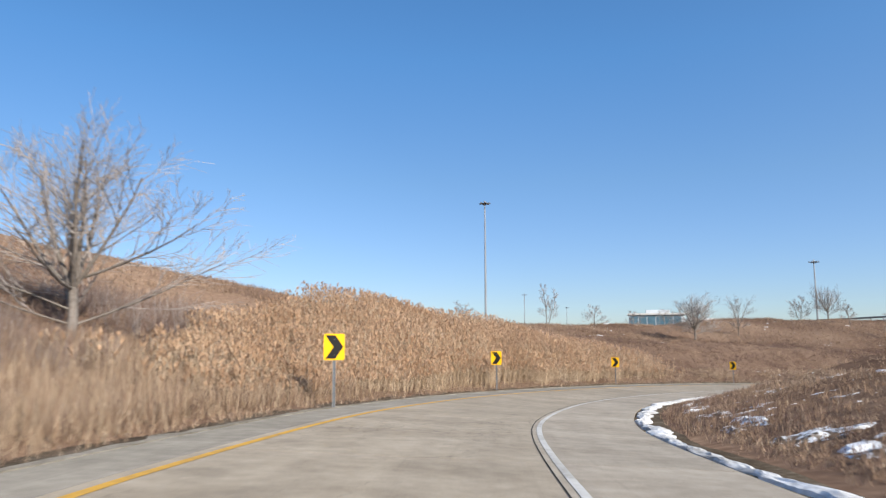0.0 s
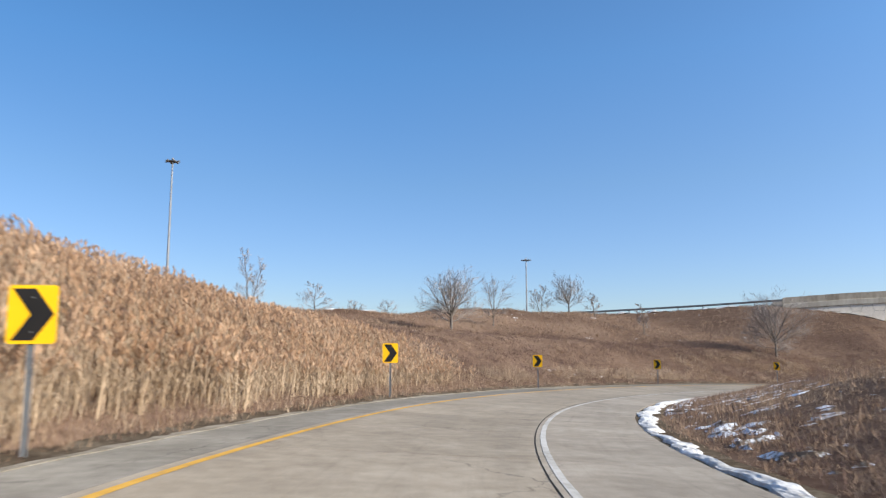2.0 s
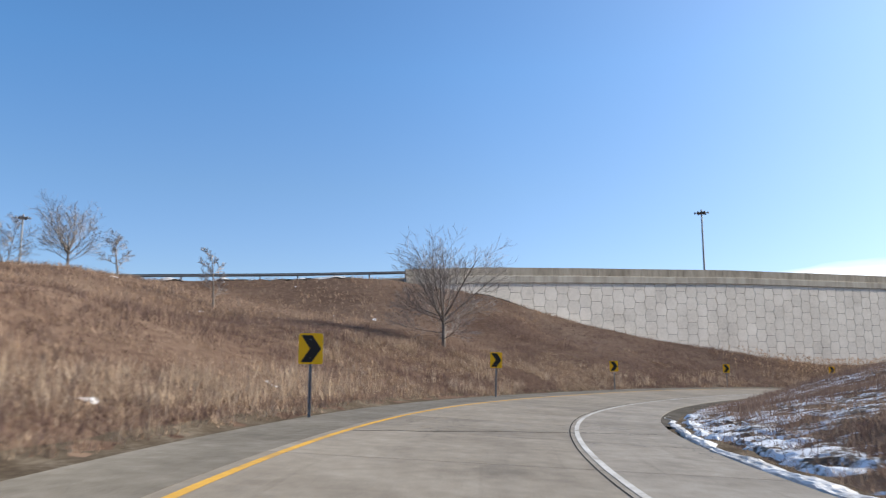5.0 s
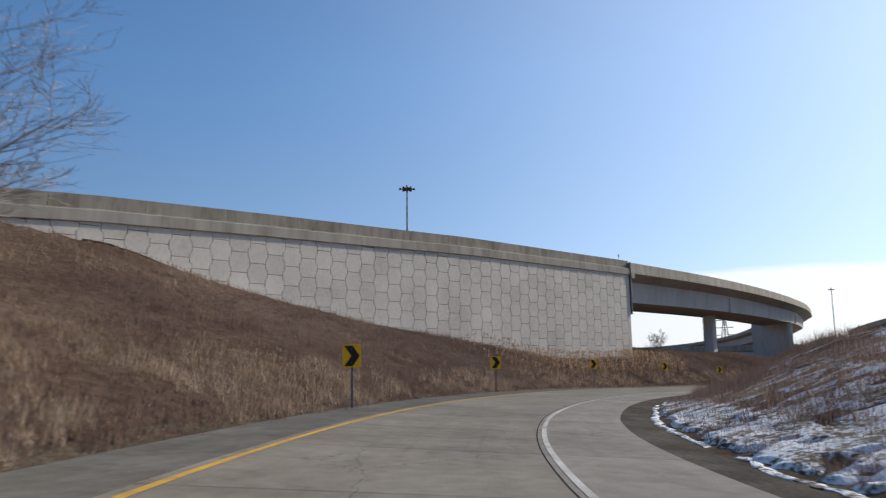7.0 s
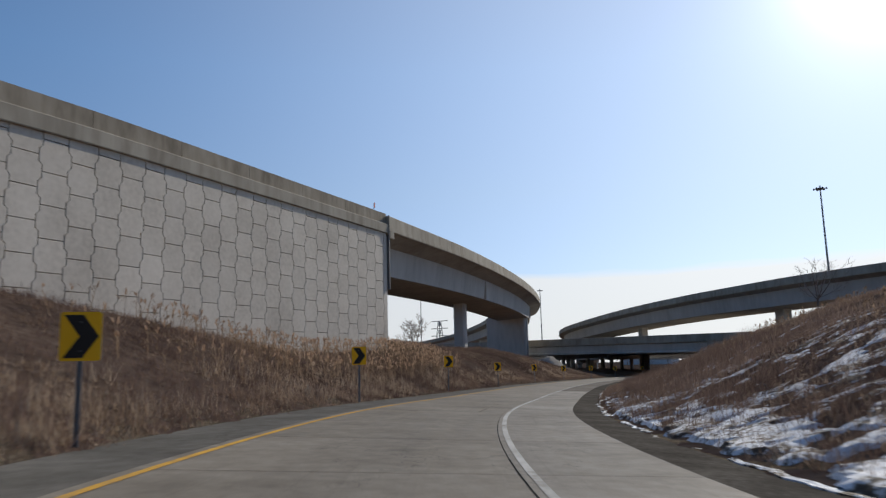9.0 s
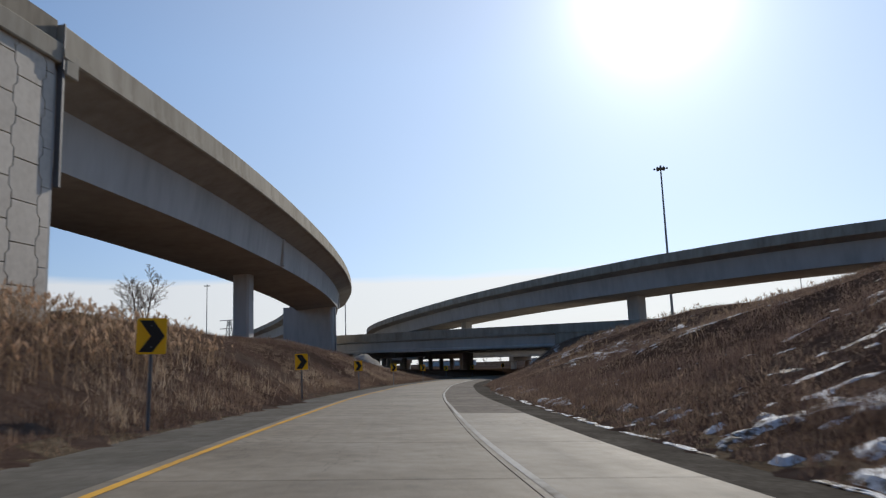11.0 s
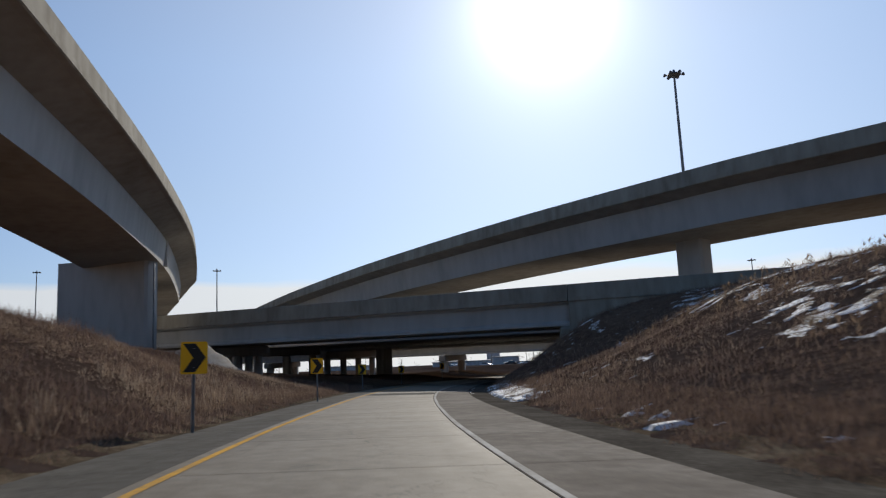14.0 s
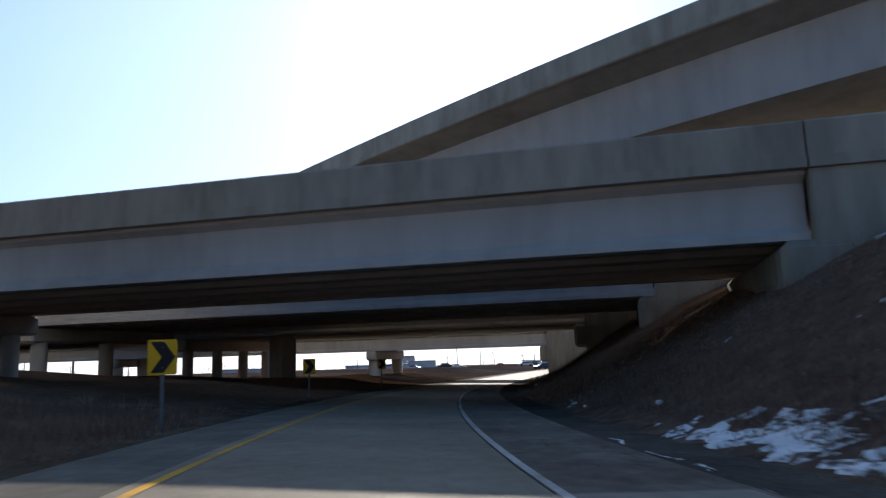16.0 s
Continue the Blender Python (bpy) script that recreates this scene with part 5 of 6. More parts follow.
def reeds(name, base, height, seed, label, mats=(REED, PLUME)):
    """Tall reeds: stem, drooping leaves and a feathery plume each."""
    r = np.random.default_rng(seed)
    n = len(base)
    h = height * r.uniform(0.72, 1.12, n)
    a = r.uniform(0, 2 * np.pi, n)
    lean = r.normal(0, 0.11, (n, 2)) + np.array([0.05, 0.02])
    top = base + np.c_[lean * h[:, None], h * 1.0]
    V, F, I = [], [], []
    count = 0

    def add(quads, mat):
        nonlocal count
        k = quads.shape[1]
        V.append(quads.reshape(-1, 3))
        F.append(np.arange(len(quads))[:, None] * k + np.arange(k) + count)
        I.append(np.full(len(quads), mat))
        count += len(quads) * k

    w = np.c_[np.cos(a), np.sin(a), np.zeros(n)] * 0.009
    add(np.stack([base - w * 1.4, base + w * 1.4, top + w * 0.6, top - w * 0.6], axis=1), 0)
    for k in range(4):
        u_ = r.uniform(0.15, 0.95, n)[:, None]
        p0 = base * (1 - u_) + top * u_
        b = a + r.uniform(-2.5, 2.5, n)
        o = np.c_[np.cos(b), np.sin(b)]
        ll = r.uniform(0.2, 0.42, n)[:, None]
        p1_ = p0 + np.c_[o * ll * 0.6, ll * 0.55]
        p2_ = p0 + np.c_[o * ll * 1.15, ll * r.uniform(-0.2, 0.45, n)[:, None]]
        sd_ = np.c_[-o[:, 1], o[:, 0], np.zeros(n)] * 0.011
        add(np.stack([p0 - sd_ * 0.6, p0 + sd_ * 0.6, p1_ + sd_, p1_ - sd_], axis=1), 0)
        add(np.stack([p1_ - sd_, p1_ + sd_, p2_], axis=1), 0)
    nod = np.c_[np.cos(a), np.sin(a)] * 0.08
    pl = r.uniform(0.16, 0.30, n)
    for k in range(6):
        b = a + r.uniform(-2.2, 2.2, n)
        o = np.c_[np.cos(b), np.sin(b)]
        start = top - np.c_[np.zeros((n, 2)), pl * 0.08 * k]
        fan = r.uniform(0.03, 0.13, n)[:, None]
        tip = start + np.c_[nod * 0.8 + o * fan, pl * r.uniform(0.45, 1.0, n)]
        mid = start * 0.5 + tip * 0.5
        sd_ = np.c_[-o[:, 1], o[:, 0], np.zeros(n)] * 0.021
        add(np.stack([start, mid + sd_, tip, mid - sd_], axis=1), 1)
    return stuff(name, np.concatenate(V), F, list(mats), label, "reeds", np.concatenate(I))


def reed_keep(s, d, x, y, r):
    front = np.interp(s, [-25, 10, 18, 60, 72, 82], [-8.6, -8.2, -5.9, -5.6, -5.8, -6.2])
    rear = np.interp(s, [-25, 5, 14, 22, 33, 44, 56, 66, 76], [-9, -9.2, -9.6, -10.5, -15, -17, -16, -11, -8.0])
    return (d < front + 0.8 * (vnoise(s / 2, s * 0) - 0.5)) & (d > rear + 2.5 * (vnoise(s / 3, d / 3) - 0.5)) & (r.random(len(s)) < np.interp(s, [-25, 14, 24, 56, 64, 72], [0.0, 0.0, 1, 1, 0.6, 0.0]))


s_, d_, p_ = scatter(40000, 8, 76, -5.3, -18, 51, keep=reed_keep)
rh = np.interp(s_, [-25, 14, 22, 29, 36, 48, 62, 74, 84], [1.0, 0.9, 1.0, 1.45, 2.45, 2.4, 1.75, 1.1, 0.8]) * np.clip(0.5 + (np.abs(d_) - 6.0) / 4.0, 0.5, 1)
reeds("reed_bed", p_, rh, 52, "tall tan reeds with feathery brown plumes on the bank")
s_, d_, p_ = scatter(900, 74, 108, -6.0, -8.4, 53, keep=lambda s, d, x, y, r: vnoise(x / 4, y / 4) > 0.4)
v_, f_ = blades(p_, 0.35 + 0.3 * vnoise(p_[:, 0] / 1.1, p_[:, 1] / 1.1), 0.018, 0.8, 14, 54, clump=0.16)
stuff("roadside_straw", v_, f_, [REED, GRASS], "low pale straw along the shoulder", "grass", np.random.default_rng(59).choice(2, len(f_), p=[0.6, 0.4]))
s_, d_, p_ = scatter(1500, 158, 204, -7.5, -12.5, 55, keep=lambda s, d, x, y, r: r.random(len(s)) < np.interp(s, [158, 178, 198, 204], [0.1, 0.8, 1, 0.2]))
reeds("wall_reeds", p_, np.full(len(p_), 0.95), 56, "brown reeds at the foot of the wall", (BROWNREED, PLUME))
s_, d_, p_ = scatter(1100, 150, 262, 11, 25, 57, keep=lambda s, d, x, y, r: vnoise(x / 4, y / 4) > 0.6)
reeds("inner_stalks", p_, np.full(len(p_), 0.45), 58, "tall dry stalks on the inner bank", (BROWNREED, BROWNREED))


s_, d_, p_ = scatter(9000, 106, 168, 5.2, 12.5, 91)
v_, f_ = blades(p_, 0.16 + 0.2 * vnoise(p_[:, 0] / 0.8, p_[:, 1] / 0.8), 0.014, 0.7, 9, 92, clump=0.16)
stuff("inner_weeds", v_, f_, [WEED, GRASS], "thin dark weeds standing out of the snow", "weeds", np.random.default_rng(93).choice(2, len(f_), p=[0.7, 0.3]))


# ---- snow ----
def snow_ridge(s0, s1, off, wide_, tall, seed, label, gaps=0.0, mat=SNOW):
    """A lumpy ploughed ridge: broken crest, ragged foot and loose crumbs beside it."""
    s = np.arange(s0, s1, 0.09)
    rows = 12
    fade = np.interp(s, [s0, s0 + 6, s1 - 14, s1], [0.3, 1, 1, 0.15])
    w0 = white_at(s) + off + 0.20 * (vnoise(s / 1.7, s * 0 + seed) - 0.5) + 0.16 * (vnoise(s / 0.4, s * 0 + seed) - 0.5)
    wide = wide_ * (1 + 0.7 * (vnoise(s / 1.9, s * 0 + 4 + seed) - 0.5) + 0.4 * (vnoise(s / 0.5, s * 0 + 14 + seed) - 0.5)) * fade
    cover_ = 0.65 * vnoise(s / 2.6, s * 0 + 9 + seed) + 0.35 * vnoise(s / 0.6, s * 0 + 19 + seed)
    broken = np.clip((cover_ - gaps) * 5, -0.6, 1) if gaps else 1.0
    cols = []
    for k in range(rows + 1):
        a = k / rows
        p = ramp_point(s, w0 + wide * a, -0.035)
        prof = max(0.0, math.sin(math.pi * min(a * 1.08 + 0.06, 1))) ** 0.6 * tall
        lump = 0.45 + 0.6 * vnoise(s / 0.8, s * 0 + seed + a * 4) + 0.45 * vnoise(s / 0.26 + 7, s * 0 + seed + a * 9)
        p[:, 2] += prof * lump * fade * broken + 0.35 * tall * (vnoise(s / 0.13, s * 0 + a * 23 + seed) - 0.5)
        if k in (0, rows):
            p[:, 2] -= 0.1
        cols.append(p)
    v = np.stack(cols, axis=1).reshape(-1, 3)
    i = (np.arange(len(s) - 1)[:, None] * (rows + 1) + np.arange(rows)[None, :]).ravel()
    ob = new("snow_bank", mesh("snow_bank", v, np.stack([i, i + rows + 1, i + rows + 2, i + 1], axis=1)[:, ::-1], mat))
    return tagged(ob, label, "snow", kind="stuff")


snow_ridge(-30, 108, 2.5, 0.48, 0.07, 0.0, "long ridge of ploughed dirty snow along the shoulder")
snow_ridge(102, 222, 3.12, 0.30, 0.035, 31.0, "thin broken strip of icy snow along the shoulder", gaps=0.24, mat=THINSNOW)

snow_ridge(259, 290, 1.98, 0.24, 0.022, 47.0, "thin line of icy snow on the pavement edge before the bridges", gaps=0.4, mat=THINSNOW)


def snow_field(name, s0, s1, d0, d1, amount, seed, label, step=0.16, size=2.4, lengthen=1.0):
    """Thin broken crusts of snow where a lumpy sheet stands out of the ground; lengthen draws them out along the road."""
    s, d = np.arange(s0, s1, step), np.arange(d0, d1, step)
    S, D = np.meshgrid(s, d, indexing="ij")
    p = ramp_point(S, D)
    x, y = p[..., 0], p[..., 1]
    a = S / lengthen
    n = 0.26 * vnoise(a / size + seed, D / size) + 0.28 * vnoise(a / (size * 0.3) + seed, D / (size * 0.3)) + 0.46 * (0.6 * vnoise(S / 0.42, D / 0.42 + seed) + 0.4 * vnoise(S / 0.2 + seed, D / 0.2))
    lim = amount(S, D) + 0.35 * np.clip(1 - np.minimum(np.minimum((D - d0) * 3, d1 - step - D), np.minimum(S - s0, s1 - step - S)) / 0.9, 0, 1)
    h = (n - lim) * 0.4
    edge_z = p[..., 2] - 0.035
    g = ground_z(x, y)
    g = np.where(np.abs(D) < 6.9, np.maximum(g, edge_z - np.clip(np.abs(D) - 6.0, 0, 1) * 0.5), g)
    p[..., 2] = g + np.clip(np.where(h > 0, h * 0.7, h * 3), -0.15, 0.022) + 0.012 + 0.07 * np.clip((6.7 - np.abs(D)) / 0.4, 0, 1) + 0.022 * (vnoise(S / 0.33 + 70, D / 0.33) - 0.5) + 0.02 * (vnoise(S / 0.14, D / 0.14 + 70) - 0.5)
    keep = h > -0.03
    m = len(d)
    i = (np.arange(len(s) - 1)[:, None] * m + np.arange(m - 1)[None, :])
    on = keep[:-1, :-1] | keep[1:, :-1] | keep[:-1, 1:] | keep[1:, 1:]
    i = i[on]
    used, inv = np.unique(np.stack([i, i + m, i + m + 1, i + 1], axis=1)[:, ::-1], return_inverse=True)
    ob = new(name, mesh(name, p.reshape(-1, 3)[used], inv.reshape(-1, 4), THINSNOW))
    return tagged(ob, label, "snow", kind="stuff")


snow_field("snow_patches", 0, 100, 5.2, 12, lambda s, d: 0.685 + 0.006 * np.abs(d - 7) - 0.145 * np.interp(s, [0, 20, 54, 64, 80, 100], [0, 0.1, 0.15, 0.7, 1.0, 0.9]), 3.0, "thin patches of old snow in the inner turf", step=0.17, size=1.2)
snow_field("snow_patches", 95, 190, 4.75, 16, lambda s, d: np.interp(s, [95, 112, 125, 150, 162, 175, 190], [0.555, 0.475, 0.44, 0.465, 0.53, 0.625, 0.69]) + np.interp(d, [4.75, 5.2, 6, 8, 12, 16], [0.0, 0.01, 0.0, 0.0, 0.05, 0.13]), 9.0, "broken crusted snow on the shaded inner bank", size=1.4)
snow_field("snow_patches", 185, 300, 4.85, 24, lambda s, d: 0.70 - 0.02 * np.interp(d, [5, 12, 20], [0, 1, 0.8]) - 0.05 * np.clip((s - 224) / 8, 0, 1) * np.clip((d - 13) / 3, 0, 1) - 0.17 * np.interp(s, [211, 214, 220, 226], [0, 1, 1, 0]) * np.clip(1.6 - np.abs(d - 6.6) / 0.7, 0, 1) + 0.06 * np.interp(s, [224, 227, 248, 252], [0, 1, 1, 0]) * np.clip((11 - d) / 2, 0, 1) - 0.34 * np.interp(s, [253, 258, 271, 283], [0, 0.95, 0.9, 0]) * np.clip((7.1 - d) / 0.9, 0, 1), 17.0, "scattered streaks of snow on the inner bank", step=0.2, size=2.0, lengthen=3.0)
snow_field("snow_patches", 60, 135, -46, -18, lambda s, d: 0.745 + 0 * s, 23.0, "small snow remnants on the hillside", step=0.4)
snow_field("snow_patches", 78, 100, -8.5, -5.6, lambda s, d: 0.68 + 0 * s, 29.0, "a snow remnant at the foot of the bank")


def wall_snow(name, u0, u1, q0, q1, lim, seed, tall, label):
    """Snow lying along the upper ramp or the wall's foot."""
    u, q = np.arange(u0, u1, 0.3), np.arange(q0, q1, 0.3)
    U, Q = np.meshgrid(u, q, indexing="ij")
    x, y = wall_xy(U, Q)
    n = 0.6 * vnoise(U / 3 + seed, Q / 1.5) + 0.4 * vnoise(U / 0.7, Q / 0.7 + seed)
    edge_ = np.minimum(Q - q0, q1 - Q) / (q1 - q0) * 2
    h = (n - lim) * tall * 3 * np.clip(edge_ * 2, 0.1, 1)
    p = np.stack([x, y, ground_z(x, y) + np.clip(h, -0.2, tall) + 0.10 - 0.2 * (edge_ < 0.1)], axis=-1)
    m = len(q)
    i = (np.arange(len(u) - 1)[:, None] * m + np.arange(m - 1)[None, :])
    k = h > -0.1
    i = i[k[:-1, :-1] | k[1:, 1:] | k[1:, :-1] | k[:-1, 1:]]
    ob = new(name, mesh(name, p.reshape(-1, 3), np.stack([i, i + m, i + m + 1, i + 1], axis=1), SNOW, smooth=True))
    return tagged(ob, label, "snow", kind="stuff")


wall_snow("snow_heaps", -64, -24, 0.2, 2.2, 0.62, 5.0, 0.5, "snow heaps ploughed along the upper ramp")
wall_snow("snow_strip", -10, 20, 0.1, 1.0, 0.34, 8.0, 0.07, "strip of snow along the foot of the wall")


def heap():
    n, m = 26, 12
    v, f = [(0, 0, 1.95)], []
    for a in range(1, m):
        for k in range(n):
            t = 2 * math.pi * k / n
            r = a / (m - 1)
            rr = r * (1 + 0.12 * math.sin(3 * t + 1) + 0.06 * math.sin(7 * t))
            h = 1.95 * (math.cos(math.pi * min(r, 1)) * 0.5 + 0.5) ** 0.85 - 0.5 * r
            j = float(vnoise(np.array([k * 0.7 + 30.0]), np.array([a * 0.8]))[0]) - 0.5
            v.append((6.8 * rr * math.cos(t), 3.9 * rr * math.sin(t), h + 0.75 * j * (1 - 0.5 * r)))
    for k in range(n):
        f.append((0, 1 + k, 1 + (k + 1) % n))
    for a in range(m - 2):
        for k in range(n):
            j = (k + 1) % n
            f.append((1 + a * n + k, 1 + (a + 1) * n + k, 1 + (a + 1) * n + j, 1 + a * n + j))
    ob = new("earth_mound", mesh("earth_mound", v, f, DIRT, smooth=True))
    x, y = 222.5, 9.5
    ob.matrix_basis = pose(x, y, float(ground_z(np.array([x]), np.array([y]))[0]) + 0.0, 0, 0, -45)
    return tagged(ob, "pale heap of frozen earth beside the bridge pier", "mound")


heap()

# ---- far off: an office block, pylons ----
GLASS = material("blue_glass", [(0.05, 0.10, 0.13), (0.09, 0.16, 0.20)], fine=0.5, rough=0.15, bump=0.0)
CLAD = material("pale_cladding", [(0.42, 0.45, 0.47), (0.55, 0.58, 0.6)], fine=0.5, rough=0.6, bump=0.0)
office = thing("office_building", "low blue-glazed office building with pale cladding", "building", at=(120, 402, 0), rz=-17)
part("wall", box("wall", -15, 15, -8, 8, -2, 16.0, CLAD), office)
part("roof", box("roof", -15.6, 15.6, -8.6, 8.6, 15.6, 16.6, GIRDER), office)
part("plant_room", box("plant_room", -6, 7, -4, 4, 16.4, 18.6, CLAD), office)
for k in range(6):
    part("window", box("window", -14 + k * 4.6, -14 + k * 4.6 + 4.0, -8.25, -7.9, 6.5, 14.8, GLASS), office)
part("annex", box("annex", 15, 32, -7, 7, -2, 13.5, GIRDER), office)


def pylon(x, y, z, h):
    ob = thing("pylon", "distant steel lattice power pylon", "pylon", at=(x, y, z), rz=30)
    v, f = [], []

    def bar(a, b, r=0.18):
        a, b = Vector(a), Vector(b)
        q = (b - a).to_track_quat("Z", "Y").to_matrix()
        base = len(v)
        for e in (a, b):
            for dx, dy in ((-r, -r), (r, -r), (r, r), (-r, r)):
                v.append(tuple(e + q @ Vector((dx, dy, 0))))
        f.extend([(base, base + 1, base + 5, base + 4), (base + 1, base + 2, base + 6, base + 5), (base + 2, base + 3, base + 7, base + 6), (base + 3, base, base + 4, base + 7)])

    for sx in (-1, 1):
        for sy in (-1, 1):
            bar((sx * 3.2, sy * 3.2, 0), (sx * 0.6, sy * 0.6, h))
    for k in range(7):
        z0, z1 = h * k / 7, h * (k + 1) / 7
        w0, w1 = 3.2 - 2.6 * k / 7, 3.2 - 2.6 * (k + 1) / 7
        for sy in (-1, 1):
            bar((-w0, sy * w0, z0), (w1, sy * w1, z1), 0.1)
            bar((w0, sy * w0, z0), (-w1, sy * w1, z1), 0.1)
    part("tower", mesh("tower", v, f, STEEL), ob)
    v, f = [], []
    for z0 in (h * 0.72, h * 0.86, h):
        bar((-6.5, 0, z0), (6.5, 0, z0), 0.2)
    part("crossarms", mesh("crossarms", v, f, STEEL), ob)
    return ob


for x, y, h in ((505, -60, 26), (620, -140, 30)):
    pylon(x, y, float(ground_z(np.array([x]), np.array([y]))[0]) - 0.3, h + 6)


# ---- the far country beyond the bridges ----
PAINTS = [material("car_paint_%s" % n, [c, tuple(v * 1.1 for v in c)], fine=0.5, rough=0.3, bump=0.0, spec=0.5) for n, c in (("white", (0.7, 0.7, 0.7)), ("silver", (0.35, 0.36, 0.38)), ("dark", (0.03, 0.035, 0.045)), ("red", (0.35, 0.03, 0.03)))]
RUBBER = material("rubber", [(0.015, 0.015, 0.015), (0.03, 0.03, 0.03)], rough=0.8, bump=0.0)


def car(paint, tone):
    """A small saloon: rounded body, glazed cabin and four wheels."""
    ob = thing("car", "%s car parked far off" % tone, "car", "distant cars")
    side_ = [(-2.15, 0.35), (-2.2, 0.75), (-1.7, 0.92), (1.1, 0.95), (2.05, 0.80), (2.2, 0.55), (2.15, 0.32)]
    cab = [(-1.55, 0.90), (-1.0, 1.38), (0.35, 1.42), (1.15, 0.92)]
    for name, ring, half, top, mt in (("body", side_, 0.88, 0.82, paint), ("cabin", cab, 0.78, 0.62, GLASS)):
        n = len(ring)
        v = [(x, -(half if k < 2 or k > n - 3 else top), z) for k, (x, z) in enumerate(ring)] + [(x, half if k < 2 or k > n - 3 else top, z) for k, (x, z) in enumerate(ring)]
        f = [tuple(range(n)), tuple(range(n, 2 * n))[::-1]] + [(k, k + n, (k + 1) % n + n, (k + 1) % n) for k in range(n)]
        part(name, mesh(name, v, f, mt), ob)
    wheel = lathe("wheel", [(0.32, -0.1), (0.34, -0.06), (0.34, 0.06), (0.32, 0.1)], RUBBER, 12)
    for x in (-1.35, 1.35):
        for y in (-0.82, 0.82):
            part("wheel", wheel, ob, m=pose(x, y, 0.33, 90))
    return ob


cars = [car(p, n) for p, n in zip(PAINTS, ("white", "silver", "dark", "red"))]
r_ = random.Random(5)
for k in range(26):
    a = radians(-58 + 22 * r_.random())
    dist = r_.uniform(170, 330)
    x, y = 197 + dist * math.cos(a), 9 + dist * math.sin(a)
    z = float(ground_z(np.array([x]), np.array([y]))[0])
    m = pose(x, y, z, 0, 0, r_.uniform(0, 360))
    if k < 4:
        cars[k].matrix_basis = m
    else:
        copy_thing(cars[k % 4 if k % 3 else 0], m)

far_trees = [tree(41, 9.0, 4.5, trunks=2, low=0.15, density=0.34, twig=0.05, label="distant bare leafless tree on the horizon"), tree(42, 7.5, 4.0, low=0.1, density=0.34, twig=0.05, label="distant bare leafless tree on the horizon"), tree(43, 11.0, 4.5, low=0.2, density=0.34, twig=0.06, label="distant bare leafless tree on the horizon")]
for k in range(60):
    a = radians(-78 + 70 * (k + r_.random()) / 60)
    dist = r_.uniform(360, 620)
    x, y = 197 + dist * math.cos(a), 9 + dist * math.sin(a)
    m = pose(x, y, float(ground_z(np.array([x]), np.array([y]))[0]) - 0.3, 0, 0, r_.uniform(0, 360))
    if k < 3:
        far_trees[k].matrix_basis = m
    else:
        copy_thing(far_trees[k % 3], m)


def far_block(x, y, w_, d_, h, rz, label):
    ob = thing("far_building", label, "building", at=(x, y, float(ground_z(np.array([x]), np.array([y]))[0]) - 0.4), rz=rz)
    part("wall", box("wall", -w_ / 2, w_ / 2, -d_ / 2, d_ / 2, 0, h, CLAD), ob)
    part("roof", box("roof", -w_ / 2 - 0.5, w_ / 2 + 0.5, -d_ / 2 - 0.5, d_ / 2 + 0.5, h, h + 0.8, GIRDER), ob)
    for k in range(int(w_ / 6)):
        part("window", box("window", -w_ / 2 + 1.5 + k * 6, -w_ / 2 + 5.5 + k * 6, -d_ / 2 - 0.2, -d_ / 2 + 0.2, h * 0.35, h * 0.75, GLASS), ob)


far_block(690, -480, 60, 24, 6, 48, "long pale warehouse on the horizon")
far_block(820, -690, 36, 24, 11, 48, "pale office building on the horizon")
far_block(600, -640, 46, 20, 6, 60, "low pale building on the horizon")
far_block(900, -480, 70, 24, 7, 30, "long low warehouse on the horizon")
far_block(1000, -860, 22, 20, 22, 45, "small pale block far away on the horizon")

# small red marker on the parapet at the bridge joint
REDP = material("red_plastic", [(0.5, 0.05, 0.03), (0.6, 0.08, 0.05)], rough=0.5, bump=0.0)
mk = thing("marker_post", "thin post with a red reflector on the parapet", "marker", at=(*wall_xy(53.0, -0.15), 8.42))
part("post", lathe("post", [(0.02, -0.1), (0.02, 0.75)], STEEL, 6), mk)
part("reflector", box("reflector", -0.1, 0.1, -0.02, 0.02, 0.42, 0.85, REDP), mk, "faded red reflector", m=pose(0, 0, 0, 0, 12, -40))


# ---- pieces: pavement slabs and wall panels ----
def slab(s0, s1, d0, d1, mat, name, parent):
    s = np.linspace(s0 + 0.012, s1 - 0.012, 4)
    top0, top1 = ramp_point(s, d0(s)), ramp_point(s, d1(s))
    lo0, lo1 = top0.copy(), top1.copy()
    lo0[:, 2] -= 0.03
    lo1[:, 2] -= 0.03
    v = np.stack([lo0, top0, top1, lo1], axis=1).reshape(-1, 3)
    f = [(i * 4 + k, i * 4 + k + 4, i * 4 + k + 5, i * 4 + k + 1) for i in range(3) for k in range(3)]
    f += [(0, 1, 2, 3), (15, 14, 13, 12)]
    c = v.mean(axis=0)
    wl_ = white_at(s)
    across = np.stack([d0(s) - wl_, d0(s) - wl_, d1(s) - wl_, d1(s) - wl_], axis=1).ravel()
    return part(name, lane_marks(mesh(name, v - c, f, mat), np.repeat(s, 4), across), road, m=pose(*c))


# pale sealed saw cuts of an old repair
for a, b, d0, d1 in ((169.36, 169.44, -0.3, 1.4), (162.5, 169.36, 0.56, 0.62), (169.44, 173.8, -0.56, -0.50)):
    cut = new("repair_seam", strip("repair_seam", a, b, (b - a) / 4, d0, d1, 0.003, 0.003, PALEGRAVEL))
    tagged(cut, "pale sealed saw cut in the concrete", "road joint", kind="structure")

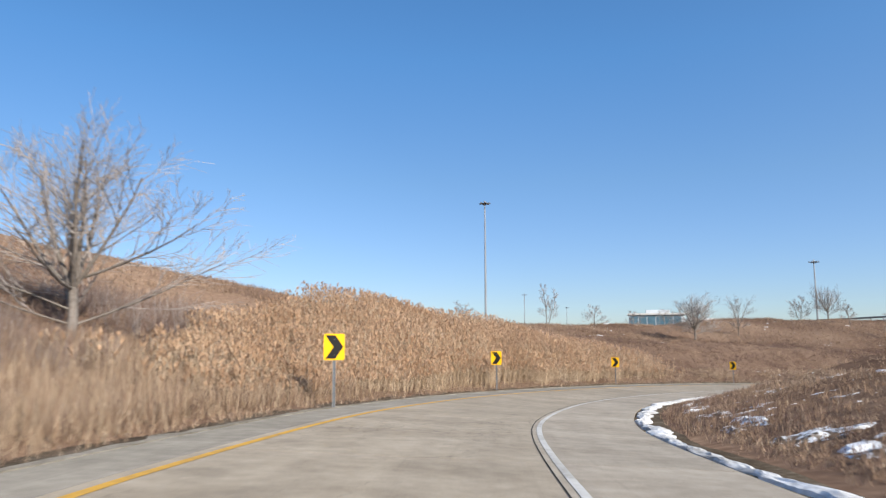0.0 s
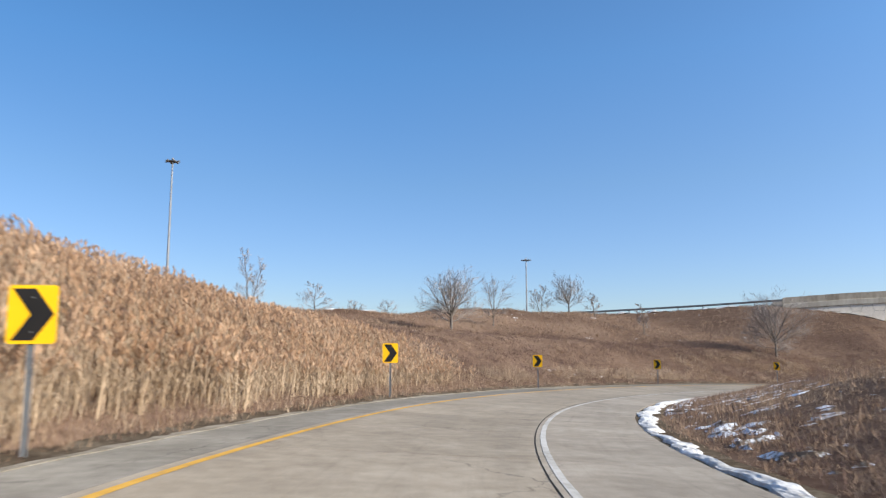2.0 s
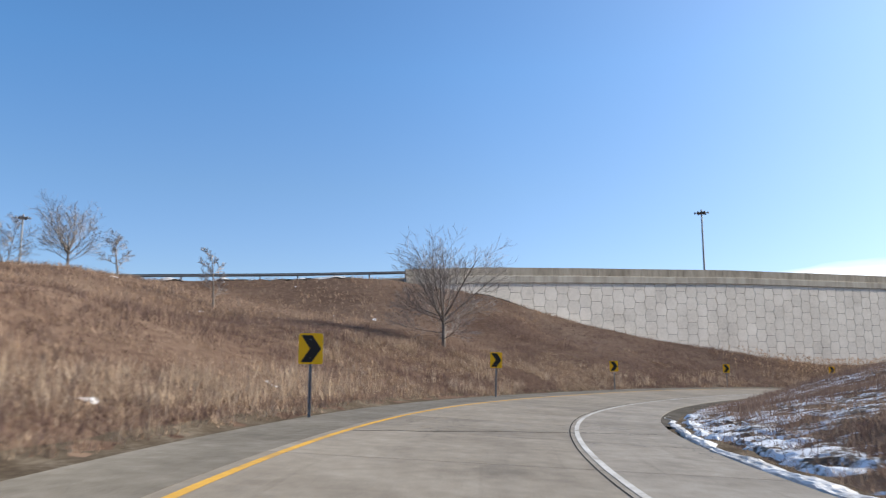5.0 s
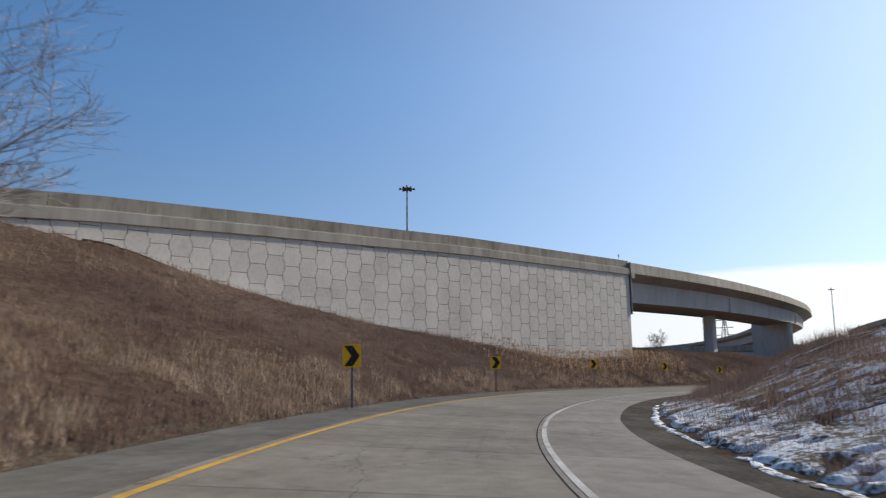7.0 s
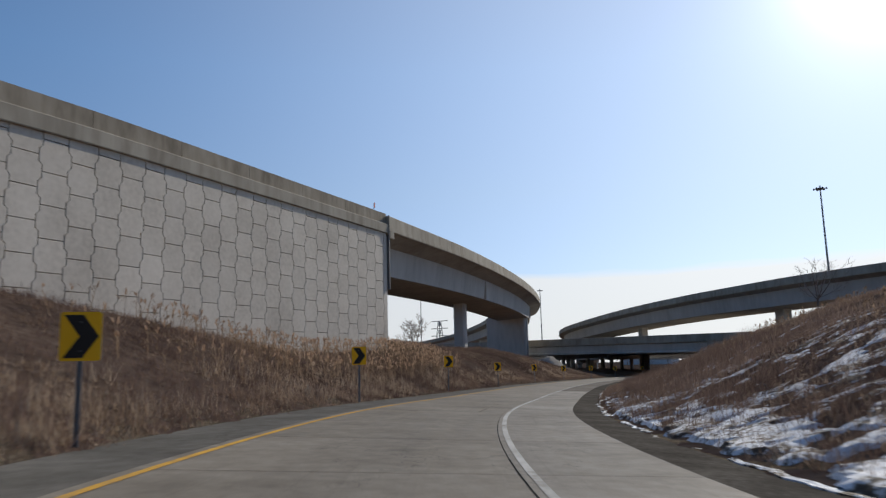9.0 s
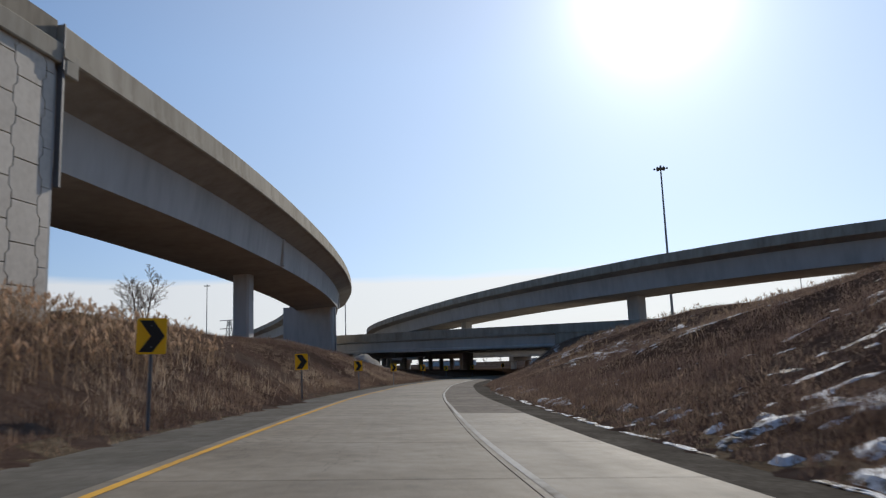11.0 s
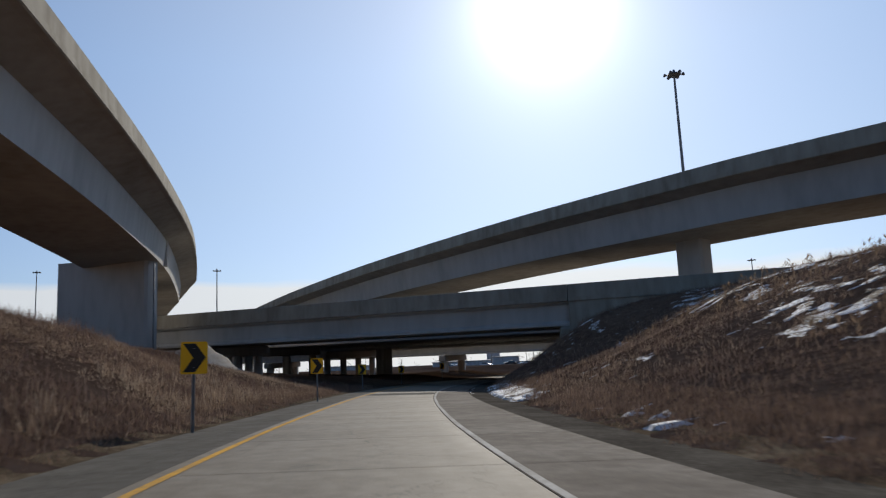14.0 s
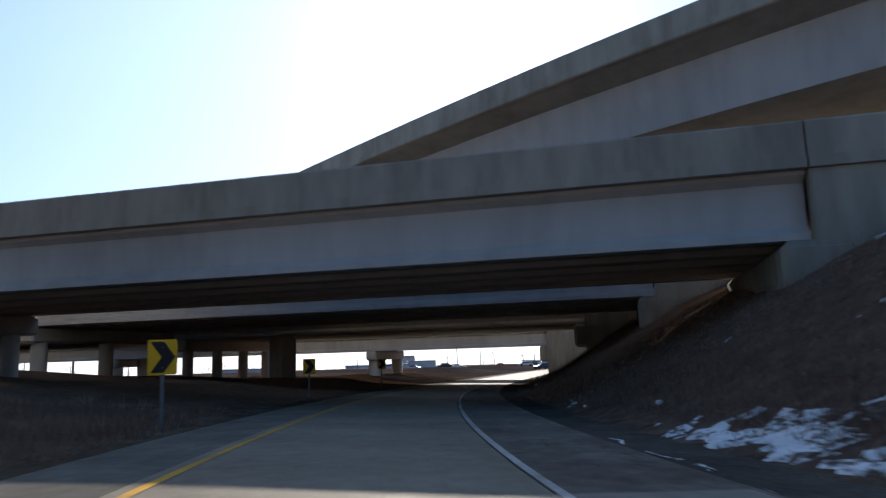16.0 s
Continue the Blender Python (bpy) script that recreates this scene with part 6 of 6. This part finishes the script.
# a dark sealed crack that runs slantwise over the carriageway
ds = np.linspace(-2.4, 3.9, 22)
ss = 92.0 + (ds + 2.4) * 0.62 + 0.25 * (vnoise(ds / 0.6, ds * 0 + 77) - 0.5)
cp = np.stack([ramp_point(ss - 0.035, ds, 0.004), ramp_point(ss + 0.035, ds, 0.004)], axis=1).reshape(-1, 3)
k = np.arange(21)
crack = new("sealed_crack", mesh("sealed_crack", cp, np.stack([2 * k, 2 * k + 1, 2 * k + 3, 2 * k + 2], axis=1), JOINT))
tagged(crack, "dark sealed crack across the concrete", "road joint", kind="structure")

SLAB = 4.6
for k in range(int((320 - S_START) / SLAB)):
    a = S_START + k * SLAB
    slab(a, a + SLAB, slab_edge, lambda s: lane_joint(s) - 0.01, ROADC, "slab", road)
    slab(a, a + SLAB, lambda s: lane_joint(s) + 0.01, lambda s: right_edge(s), SHOULDERC if a < 190 else OLDSHOULDER, "slab", road)
part("far_carriageway", strip("far_carriageway", S_START + SLAB * int((320 - S_START) / SLAB), S_END, 3.0, slab_edge, right_edge, 0.0, 0.0, ROADC), road)


PITCH, TALL = 1.5, 1.524


def panel_mesh(z_lo, z_hi, x_end=9.0):
    """One interlocking panel, cut level at z_lo and z_hi, and upright at x_end beside the wall's end."""
    h = TALL / 2
    half = lambda z: 0.665 if abs(z) > 0.46 else (0.835 if abs(z) < 0.31 else 0.835 - 0.17 * (abs(z) - 0.31) / 0.15)
    zs = sorted({z_lo, z_hi, *[z for z in (-0.46, -0.31, 0.31, 0.46) if z_lo < z < z_hi]})
    g = 0.017
    ring = [(min(half(z), x_end) - g, z) for z in zs] + [(-half(z) + g, z) for z in reversed(zs)]
    ring = [(x, z + (g if z == z_lo else -g if z == z_hi else 0)) for x, z in ring]
    n = len(ring)
    cx, cz = sum(x for x, z in ring) / n, sum(z for x, z in ring) / n
    inner = [(cx + (x - cx) * 0.972, cz + (z - cz) * 0.98) for x, z in ring]
    v = [(x, 0.10, z) for x, z in ring] + [(x, 0.02, z) for x, z in ring] + [(x, 0.0, z) for x, z in inner]
    f = [(k + n * r, (k + 1) % n + n * r, (k + 1) % n + n * r + n, k + n * r + n) for r in (0, 1) for k in range(n)]
    f.append(tuple(range(2 * n, 3 * n)))
    return mesh("panel", v, [t[::-1] for t in f], PANEL)


full_panel, end_panel = panel_mesh(-TALL / 2, TALL / 2), panel_mesh(-TALL / 2, TALL / 2, -0.18)
wall_turn = math.degrees(math.atan2(WD[1], WD[0]))
for c in range(-1, int((53.54 - WALL_U0) / PITCH) + 1):
    u = 53.54 - c * PITCH
    top, foot = float(upper_top(u)) - 1.77, float(wall_foot(u)) - 0.35
    z = 0.16 + (TALL / 2 if c % 2 else 0.0) - 7 * TALL
    while z < top + TALL / 2:
        hi = min(TALL / 2, top - z)
        if z + hi > foot and hi > -TALL / 2 + 0.08:
            x, y = wall_xy(u, 0.05)
            if hi == TALL / 2:
                data = full_panel if c >= 0 else end_panel
            else:
                data = panel_mesh(-TALL / 2, round(hi, 2), 9.0 if c >= 0 else -0.18)
            part("panel", data, wall, m=pose(x, y, z, 0, 0, wall_turn))
        z += TALL
